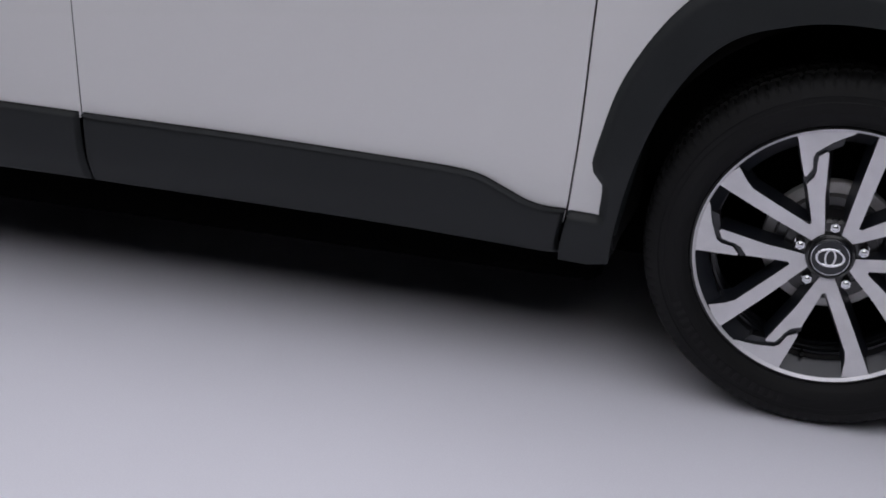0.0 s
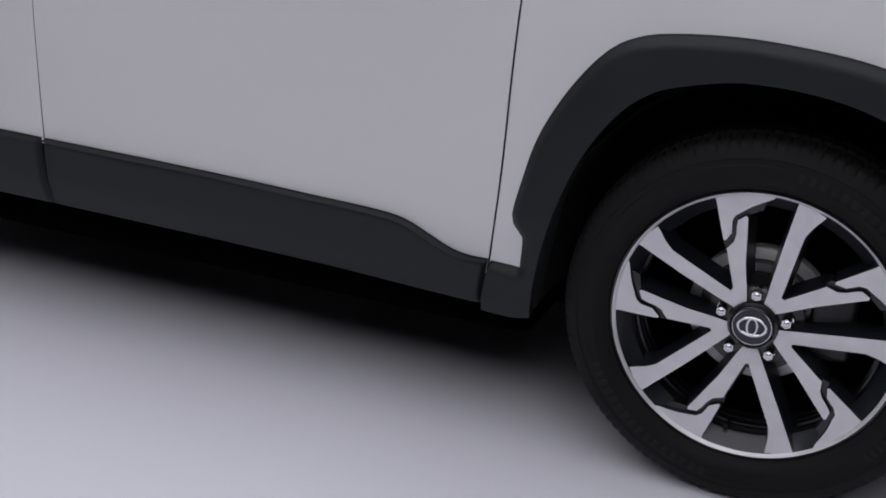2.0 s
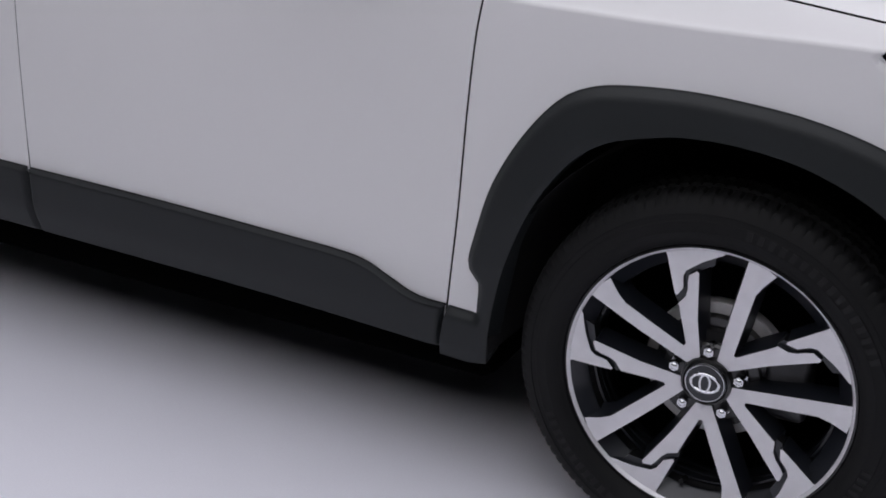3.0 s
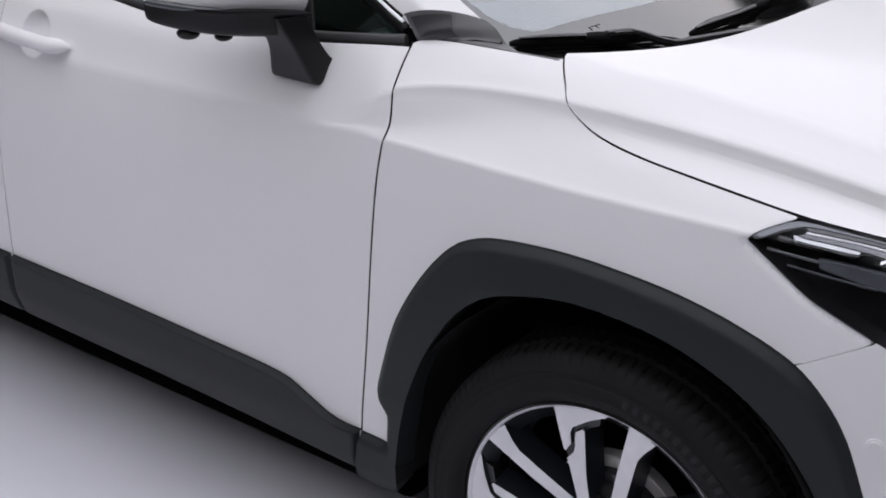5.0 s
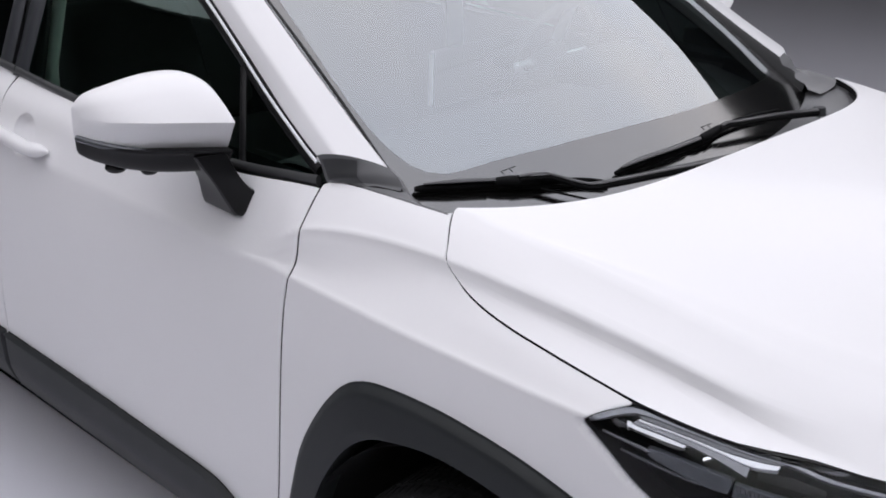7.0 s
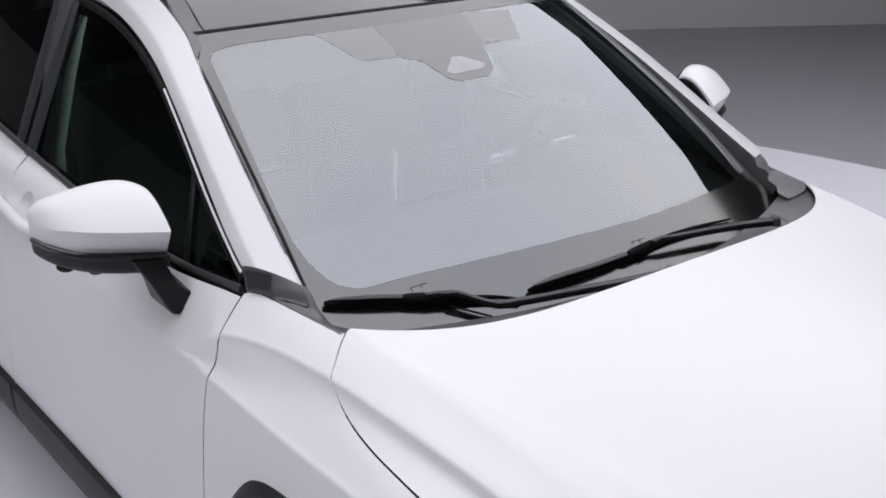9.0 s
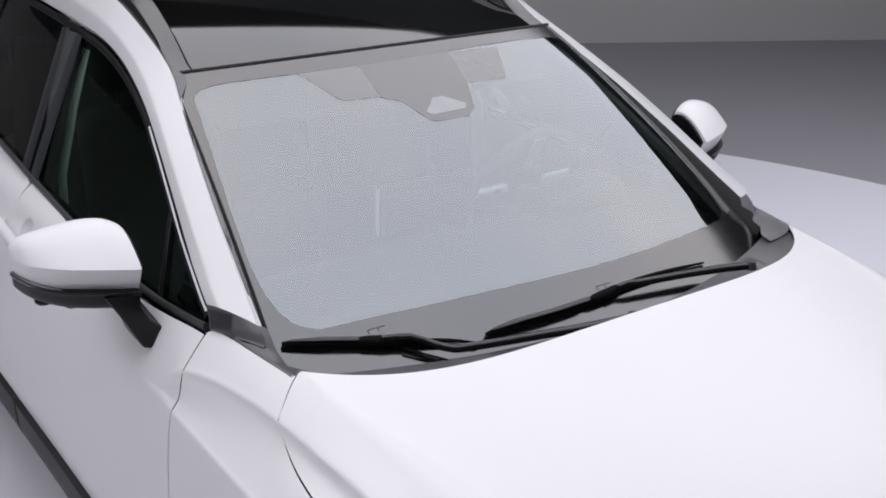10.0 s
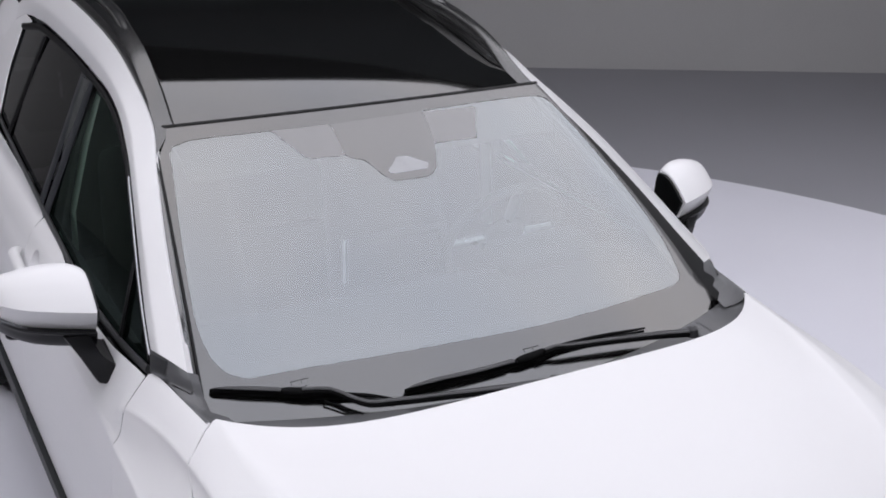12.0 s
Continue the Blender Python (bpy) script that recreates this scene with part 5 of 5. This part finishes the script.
    loft("mirror_stalk", [ring(q) for q in quads], [MIRROR_BLACK], "black mirror stalk", cap)
    # black housing behind the cap with the glass in it, and the black inboard end
    def housing_ring(x, k):
        c = Vector((x - .03, -.922, 1.150))
        out = []
        for y, z in path_points([(-.824, 1.106), (-.822, 1.150), (-.828, 1.184), (-.846, 1.203), (-.890, 1.212), (-.950, 1.201), (-.995, 1.182), (-1.010, 1.156), (-1.006, 1.130), (-.960, 1.108), (-.880, 1.103)], .01, closed=True):
            p = Vector((x - .30 * max(0.0, -.82 - y), y, z))
            out.append(c + (p - c) * k if k < 1 else p)
        return out
    loft("mirror_housing", [housing_ring(x, k) for x, k in ((-.690, .90), (-.700, .98), (-.712, 1), (-.730, 1), (-.740, .985), (-.744, .95), (-.740, .93), (-.734, .92))], [MIRROR_BLACK], "black rear housing of the mirror", cap)
    loft("mirror_glass", [housing_ring(x, .915) for x in (-.732, -.738)], [CHROME], "mirror glass", cap)
    end = cap_ring(0)
    mid = sum(end, Vector()) / len(end)
    loft("mirror_end", [[mid + (p - mid) * k + Vector((-.005, dy, -.003)) for p in end] for k, dy in ((.90, -.006), (.89, .003), (.86, .006), (.80, .007))], [MIRROR_BLACK], "black inboard end of the mirror", cap)
    for x, y, z, r in ((-.740, .984, 1.071, .015), (-.705, .940, 1.064, .012)):
        bm = bmesh.new()
        c = Vector((x, y if mirror else -y, z))
        bmesh.ops.create_uvsphere(bm, u_segments=16, v_segments=8, radius=r, matrix=Matrix.Translation(c) @ Matrix.Diagonal((1.3, 1.3, .7, 1)))
        part("mirror_camera", from_bm("mirror_camera", bm, [MIRROR_BLACK]), cap, "round black camera pod")


both(door_mirror)


# ------------------------------------------------------------ door handles
def door_handle(mirror, door_part, x):
    n = 30
    line, rad = [], []
    for k in range(n):
        t = k / (n - 1)
        u = x - .012 - .27 * t
        z = .9505 + .014 * t
        rise = min(1.0, t / .22, (1 - t) / .12)
        line.append(side(u, z, .008 + .026 * math.sin(math.pi / 2 * rise)))
        rad.append(.0015 + .0145 * math.sin(math.pi / 2 * min(1.0, t / .10 + .06, (1 - t) / .08)) ** .8)
    part("door_handle", tube_data("door_handle", mirrored([line], mirror)[0], rad, [PAINT], 14, 1.0), door_part, "white body-coloured door handle")


door_handle(False, door_right, HANDLES[0]), door_handle(True, door_left, HANDLES[0])
door_handle(False, rear_right, HANDLES[1]), door_handle(True, rear_left, HANDLES[1])
# ------------------------------------------------------------ wheels
FACE = .8656


def dish(x, z):
    r = math.hypot(x, z)
    return FACE - .004 - .022 * max(0.0, 1 - r / .235) ** 1.4


def polar(pts, turn):
    return [(r * math.cos(radians(a + turn)), r * math.sin(radians(a + turn))) for r, a in pts]


SPOKE_V = [(.042, 18), (.10, 23.3), (.1415, 24.4), (.2362, 25.0), (.2368, 19), (.2325, 13.2), (.205, 15.5), (.1854, 16.5), (.1268, 12.5), (.0712, 2.2),
           (.0727, -2.2), (.1401, -11.6), (.1445, -11.6), (.155, -17.8), (.1665, -19.9), (.180, -20.8), (.1915, -22.0), (.1985, -26.0), (.1955, -27.0), (.1121, -23.0), (.060, -19), (.042, -14), (.037, 2)]
SPOKE_TOP = [(.2368, -14.0), (.2303, -14.3), (.195, -13.2), (.1620, -11.9), (.1590, -12.8), (.1704, -17.7), (.1905, -19.0), (.2000, -21.0), (.2147, -28.8), (.2223, -32.9), (.2311, -37.2), (.2368, -38.5), (.2372, -30), (.2372, -22)]
TREAD_N = 540


def tread(i, k, r, o):
    """Sipes across the tyre's shoulders and blocks."""
    if TREAD_ROWS[i] and (k + (i // 3)) % 5 == 0:
        return r - (.0034 if i < 16 else .0045), o
    return r, o


CENTRE_Y = .772
TYRE = [(.2440, .858), (.2458, .8655), (.2475, .8690), (.2500, .8705), (.2540, .8755), (.262, .8815), (.272, .8845), (.2735, .8840), (.290, .8840), (.2915, .8825), (.300, .8810), (.3015, .8820),
        (.312, .8770), (.3215, .8715), (.3270, .8650), (.3305, .8560), (.3325, .8460), (.3335, .8340), (.3275, .8320), (.3275, .8220), (.3345, .8200), (.3355, .7940),
        (.3290, .7920), (.3290, .7820), (.3357, .7800)]
TREAD_ROWS = [0] * 13 + [1, 1, 1, 1, 1, 0, 0, 1, 1, 0, 0, 1]
TYRE = TYRE + [(r, 2 * CENTRE_Y - o) for r, o in reversed(TYRE)]
TREAD_ROWS = TREAD_ROWS + TREAD_ROWS[::-1]


def wheel_meshes():
    d = {}
    d["tyre"] = lathe_data("tyre", TYRE, [RUBBER], TREAD_N, wobble=tread, sharp=28)
    prof = [(.2465, FACE - .006), (.2440, FACE + .0005), (.2405, FACE + .0015), (.2385, FACE), (.2362, FACE - .002), (.2350, FACE - .004), (.2130, FACE - .026), (.2110, FACE - .030), (.2130, FACE - .060), (.216, FACE - .17), (.16, FACE - .175)]
    d["wheel"] = lathe_data("wheel", prof, [MACHINED, WHEEL_BLACK, SLATE], 120, [1, 1, 0, 0, 0, 2, 2, 1, 1, 1], 30)
    d["spoke"] = [extrude_data("spoke", polar(SPOKE_V, 126 + 72 * k), dish, .046, [MACHINED, SLATE], .008) for k in range(5)]
    d["spoke_tip"] = [extrude_data("spoke_tip", polar(SPOKE_TOP, 126 + 72 * k), dish, .042, [MACHINED, SLATE], .005) for k in range(5)]
    # kinked slate grooves between spoke and tip
    groove = [(.1560, -10.5), (.1430, -10.8), (.1540, -18.5), (.1660, -20.6), (.180, -21.5), (.1905, -22.5), (.1975, -26.8), (.2080, -33.5), (.2235, -34.0), (.2147, -28.0), (.2, -20.2), (.1905, -18.0), (.1704, -17.0)]
    d["spoke_groove"] = [extrude_data("spoke_groove", polar(groove, 126 + 72 * k), lambda x, z: dish(x, z) - .008, .026, [SLATE, WHEEL_BLACK]) for k in range(5)]
    hub = [(.064, FACE - .075), (.066, FACE - .030), (.062, FACE - .026), (.045, FACE - .026), (.042, FACE - .016), (.0375, FACE - .0135), (.036, FACE - .016)]
    d["hub"] = lathe_data("hub", hub, [WHEEL_BLACK], 60)
    plate = [(.062, FACE - .040), (.082, FACE - .046), (.083, FACE - .075)]
    d["hub_plate"] = lathe_data("hub_plate", plate, [WHEEL_BLACK], 60)
    cap = [(.036, FACE - .020), (.0355, FACE - .0135), (.034, FACE - .0120), (.030, FACE - .0115), (.0, FACE - .0105)]
    d["centre_cap"] = lathe_data("centre_cap", cap, [SLATE], 48)
    ring = []
    for rr in (.0325,):
        ring = [(rr - .0012, FACE - .0125), (rr - .0004, FACE - .0105), (rr + .0006, FACE - .0107), (rr + .0012, FACE - .0130)]
    d["cap_ring"] = lathe_data("cap_ring", ring, [CHROME], 48)
    bm = bmesh.new()
    for sx, sz, rr in ((.0235, .0160, .0024), (.0085, .0150, .0020)):
        pts = [(sx * math.cos(a), sz * math.sin(a)) for a in np.linspace(0, 2 * math.pi, 32, endpoint=False)]
        vs = []
        for px, pz in pts:
            l = math.hypot(px / sx ** 2, pz / sz ** 2)
            nx, nz = px / sx ** 2 / l, pz / sz ** 2 / l
            vs.append([bm.verts.new((px + nx * rr * c, -(FACE - .0108 + rr * .5 * s), pz + nz * rr * c)) for c, s in ((-1, 0), (-.6, .8), (.6, .8), (1, 0))])
        for a, b in zip(vs, vs[1:] + vs[:1]):
            for j in range(3):
                bm.faces.new((a[j], a[j + 1], b[j + 1], b[j]))
    d["cap_emblem"] = from_bm("cap_emblem", bm, [CHROME])
    bm = bmesh.new()
    bmesh.ops.create_cone(bm, cap_ends=True, segments=6, radius1=.0092, radius2=.0088, depth=.024)
    bmesh.ops.create_cone(bm, cap_ends=True, segments=20, radius1=.0118, radius2=.0100, depth=.006, matrix=Matrix.Translation((0, 0, -.010)))
    bmesh.ops.create_uvsphere(bm, u_segments=16, v_segments=8, radius=.0072, matrix=Matrix.Translation((0, 0, .009)) @ Matrix.Diagonal((1, 1, .8, 1)))
    d["nut"] = from_bm("wheel_nut", bm, [CHROME])
    disc = [(.070, .765), (.120, .765), (.122, .767), (.122, .790), (.120, .792), (.102, .792), (.101, .794), (.099, .806), (.060, .808)]
    d["disc"] = lathe_data("brake_disc", disc, [BRAKE, WHEEL_BLACK], 80, [0, 0, 0, 0, 0, 1, 1, 1])
    # Added black sheet that darkens the openings between the spokes.
    d["shade_sheet"] = lathe_data("spoke_shade_sheet", [(.206, FACE - .108), (.204, FACE - .104), (.0, FACE - .102)], [VOID], 80)
    d["caliper"] = block_data("brake_caliper", (.085, -.815, -.055), (.160, -.755, .075), [STEEL], .014)
    # raised plain bars where the tyre has moulded writing
    bars = []
    for start, n, r, pitch in ((80, 16, .2815, -3.7), (204, 16, .2815, 3.7), (320, 10, .2815, 2.8)):
        for k in range(n):
            a0 = radians(start + k * pitch)
            bm = bmesh.new()
            q = []
            for da, rr in ((0, r - .0075), (radians(abs(pitch) * .5), r - .0075), (radians(abs(pitch) * .5), r + .0075), (0, r + .0075)):
                q.append((rr * math.cos(a0 + da), rr * math.sin(a0 + da)))
            top = [bm.verts.new((x, -.8852, z)) for x, z in q]
            low = [bm.verts.new((x, -.8800, z)) for x, z in q]
            bm.faces.new(top)
            for i in range(4):
                bm.faces.new((top[i], top[(i + 1) % 4], low[(i + 1) % 4], low[i]))
            bars.append(from_bm("sidewall_bar", bm, [RAISED_RUBBER]))
    d["bars"] = bars
    bm = bmesh.new()
    bmesh.ops.create_cone(bm, cap_ends=True, segments=12, radius1=.0045, radius2=.004, depth=.030)
    d["valve"] = from_bm("tyre_valve", bm, [RUBBER])
    d["ridges"] = [lathe_data("rim_ridge", [(.2105, FACE - q), (.2068, FACE - q - .0008), (.2066, FACE - q - .0024), (.2105, FACE - q - .0032)], [SLATE], 90) for q in (.052, .072, .092)]
    d["bead"] = lathe_data("rim_step", [(.2125, FACE - .055), (.2085, FACE - .057), (.2085, FACE - .075), (.2120, FACE - .077), (.2120, FACE - .095), (.2070, FACE - .097), (.2070, FACE - .115)], [SLATE], 90)
    return d


WM = wheel_meshes()


def wheel(x, left):
    turn = Matrix.Translation((x, 0, .334)) @ (Matrix.Rotation(math.pi, 4, "Z") if left else Matrix.Identity(4))
    w = part("wheel", WM["wheel"], car, "two-tone machined alloy wheel with black tyre", m=turn)

    def sub(name, data, label="", m=None):
        ob = new(name, data)
        ob.parent = w
        if m is not None:
            ob.matrix_basis = m
        if label:
            tagged(ob, label)
    sub("tyre", WM["tyre"], "black rubber road tyre")
    for k in range(5):
        sub("spoke", WM["spoke"][k], "machined bright split spoke")
        sub("spoke_tip", WM["spoke_tip"][k], "machined bright spoke tip")
        sub("spoke_groove", WM["spoke_groove"][k], "kinked slate grey groove")
        a = radians(90 + 72 * k)
        sub("wheel_nut", WM["nut"], "chrome wheel nut", Matrix.Translation((.05715 * math.cos(a), -(FACE - .022), .05715 * math.sin(a))) @ Matrix.Rotation(math.pi / 2, 4, "X"))
    sub("hub", WM["hub"], "black wheel hub")
    sub("hub_plate", WM["hub_plate"], "black hub plate")
    sub("centre_cap", WM["centre_cap"], "dark wheel centre cap")
    sub("cap_ring", WM["cap_ring"], "chrome cap ring")
    sub("cap_emblem", WM["cap_emblem"], "plain chrome oval emblem")
    sub("brake_disc", WM["disc"], "grey steel brake disc")
    sub("brake_caliper", WM["caliper"], "grey brake caliper")
    sub("spoke_shade_sheet", WM["shade_sheet"], "black sheet added for the shade behind the spokes")
    sub("rim_step", WM["bead"], "stepped inner rim")
    for ridge_mesh in WM["ridges"]:
        sub("rim_ridge", ridge_mesh, "bright ridge inside the rim")
    sub("tyre_valve", WM["valve"], "black tyre valve", Matrix.Translation((-.02, -(FACE - .035), -.205)) @ Matrix.Rotation(math.pi / 2.4, 4, "X"))
    if x == 0:
        for b in WM["bars"]:
            sub("sidewall_bar", b)
    return w


for x in (0, -2.64):
    wheel(x, False), wheel(x, True)
# ------------------------------------------------------------ cabin
def dashboard():
    rows = []
    for v in np.linspace(-1, 1, 31):
        y = .66 * v
        a = abs(v)
        rows.append([Vector((-.30 - .12 * a * a, y, 1.005)), Vector((-.48 - .06 * a, y, 1.030)), Vector((-.66, y, 1.025)), Vector((-.735, y, 1.005)), Vector((-.76, y, .95)), Vector((-.72, y, .80)), Vector((-.66, y, .60))])
    return part("dashboard", grid_data("dashboard", rows, [CABIN], sharp=60), car, "black soft-touch dashboard")


dashboard()
part("display_screen", block_data("display_screen", (-.775, -.165, 1.02), (-.755, .11, 1.15), [GLOSS_BLACK], .006), car, "upright black display screen")
part("display_trim", block_data("display_trim", (-.772, -.172, 1.025), (-.760, -.1665, 1.145), [LAMP_WHITE], .002), car, "slim silver display edge")
part("instrument_hood", block_data("instrument_hood", (-.74, .22, 1.02), (-.60, .52, 1.09), [CABIN], .03), car, "black instrument hood")


def steering_wheel():
    c, tilt = Vector((-.86, .37, 1.03)), Matrix.Rotation(radians(-66), 4, "Y")
    line = [c + tilt @ Vector((.18 * math.cos(a), .18 * math.sin(a), 0)) for a in np.linspace(0, 2 * math.pi, 49)]
    w = part("steering_wheel", tube_data("steering_wheel", line, .015, [SEAT], 10, caps=False), car, "black leather steering wheel")
    bm = bmesh.new()
    bmesh.ops.create_uvsphere(bm, u_segments=20, v_segments=10, radius=.07, matrix=Matrix.Translation(c) @ tilt @ Matrix.Diagonal((1, 1, .4, 1)))
    part("airbag_cover", from_bm("airbag_cover", bm, [CABIN]), w, "black wheel hub cover")
    for a in (0, math.pi, -math.pi / 2):
        part("wheel_spoke", tube_data("wheel_spoke", [c, c + tilt @ Vector((.17 * math.sin(a + math.pi / 2) * 0 + .17 * math.sin(-a) , .17 * math.cos(a), 0))], .014, [SILVER], 8), w, "silver steering wheel spoke")


steering_wheel()


def seat(x, y, wide, name, label):
    def lean(v):
        t = (v.z - .62) / .58
        return Vector((v.x - .20 * max(0, t), y + (v.y - y) * (1 - .22 * max(0, t)), v.z))
    s = part(name, block_data(name, (x - .52, y - wide, .36), (x, y + wide, .56), [SEAT], .06), car, label)
    part("backrest", block_data("backrest", (x - .62, y - wide * .95, .55), (x - .48, y + wide * .95, 1.16), [SEAT], .05, shape=lean), s, "black leather backrest")
    n = 1 if wide < .4 else 3
    for k in range(n):
        yy = y + (k - (n - 1) / 2) * .42
        part("headrest", block_data("headrest", (x - .82, yy - .13, 1.20), (x - .72, yy + .13, 1.38), [SEAT], .04), s, "black leather headrest")
        for d in (-.06, .06):
            part("headrest_post", tube_data("headrest_post", [(x - .76, yy + d, 1.10), (x - .77, yy + d, 1.24)], .006, [SILVER], 8, up=Vector((1, 0, 0))), s)


seat(-.98, -.37, .25, "front_seat", "black leather front seat")
seat(-.98, .37, .25, "front_seat", "black leather front seat")
seat(-1.85, 0, .62, "rear_bench", "black leather rear bench seat")

rows = [[roof(s, v) + Vector((0, 0, -.045)) for v in np.linspace(-.95, .95, 21)] for s in np.linspace(.04, .98, 24)]
part("headliner", grid_data("headliner", rows, [HEADLINER]), car, "light grey cloth headliner")
part("interior_mirror", block_data("interior_mirror", (-.80, -.12, 1.285), (-.775, .12, 1.345), [SATIN_BLACK], .012), car, "black interior mirror")
for y in (-.36, .36):
    part("sun_visor", block_data("sun_visor", (-1.00, y - .17, 1.375), (-.85, y + .17, 1.39), [CABIN], .006, shape=lambda v: Vector((v.x, v.y, v.z - (v.x + 1.0) * .40))), car, "grey folded sun visor")
for sgn in (-1, 1):
    b = [Vector((-1.525, sgn * .583, 1.385)), Vector((-1.505, sgn * .635, 1.25)), Vector((-1.49, sgn * .690, 1.07)), Vector((-1.48, sgn * .70, .8))]
    bm = bmesh.new()
    q = [[bm.verts.new(p + Vector((d, 0, 0))) for d in (-.034, .034)] for p in b]
    q2 = [[bm.verts.new(p + Vector((d, sgn * .0025, 0))) for d in (-.034, .034)] for p in b]
    for a, c, a2, c2 in zip(q, q[1:], q2, q2[1:]):
        bm.faces.new((a[0], a[1], c[1], c[0])), bm.faces.new((a2[0], c2[0], c2[1], a2[1]))
        bm.faces.new((a[0], c[0], c2[0], a2[0])), bm.faces.new((a[1], a2[1], c2[1], c[1]))
    part("seat_belt", from_bm("seat_belt", bm, [BELT]), car, "pale grey seat belt webbing")
    pil = [Vector((-1.52, sgn * .735, 1.0)), Vector((-1.55, sgn * .66, 1.25)), Vector((-1.56, sgn * .59, 1.42))]
    part("inner_pillar_trim", tube_data("inner_pillar_trim", pil, .045, [CABIN], 10, .5, up=Vector((0, 1, 0))), car, "dark inner pillar trim")
    rows = [[Vector((x, sgn * (.735 - (1.02 - z) * .05), z)) for x in np.linspace(-.55, -2.4, 12)] for z in np.linspace(.4, 1.02, 6)]
    part("door_inner_trim", grid_data("door_inner_trim", rows, [CABIN]), car, "black inner door trim")
part("cabin_floor", block_data("cabin_floor", (-3.1, -.72, .33), (-.62, .72, .36), [CABIN], .005), car, "black carpet floor")
part("bulkhead", block_data("bulkhead", (-.50, -.68, .34), (-.46, .68, .98), [DARK], .005), car)
part("parcel_shelf", block_data("parcel_shelf", (-3.1, -.62, .98), (-2.55, .62, 1.0), [CABIN], .005), car, "black parcel shelf")


def inner_pillar(sgn):
    """Pale trim on the inside of the windscreen pillar."""
    rows = []
    for s in np.linspace(.06, .99, 24):
        e = screen(s, .955 if sgn > 0 else -1.01)
        rows.append([e + Vector((.0, sgn * .002, -.014)), e + Vector((-.008, -sgn * .010, -.022)), e + Vector((-.030, -sgn * .008, -.032)), e + Vector((-.045, sgn * .008, -.036)), e + Vector((-.052, sgn * .026, -.040))] if sgn > 0 else
                    [e + Vector((.0, sgn * .002, -.014)), e + Vector((-.015, -sgn * .030, -.030)), e + Vector((-.060, -sgn * .028, -.045)), e + Vector((-.105, sgn * .004, -.050)), e + Vector((-.125, sgn * .030, -.055))])
    part("inner_screen_pillar", grid_data("inner_screen_pillar", rows, [HEADLINER if sgn > 0 else CABIN], flipped=sgn < 0), car, "inner windscreen pillar trim")


inner_pillar(-1), inner_pillar(1)
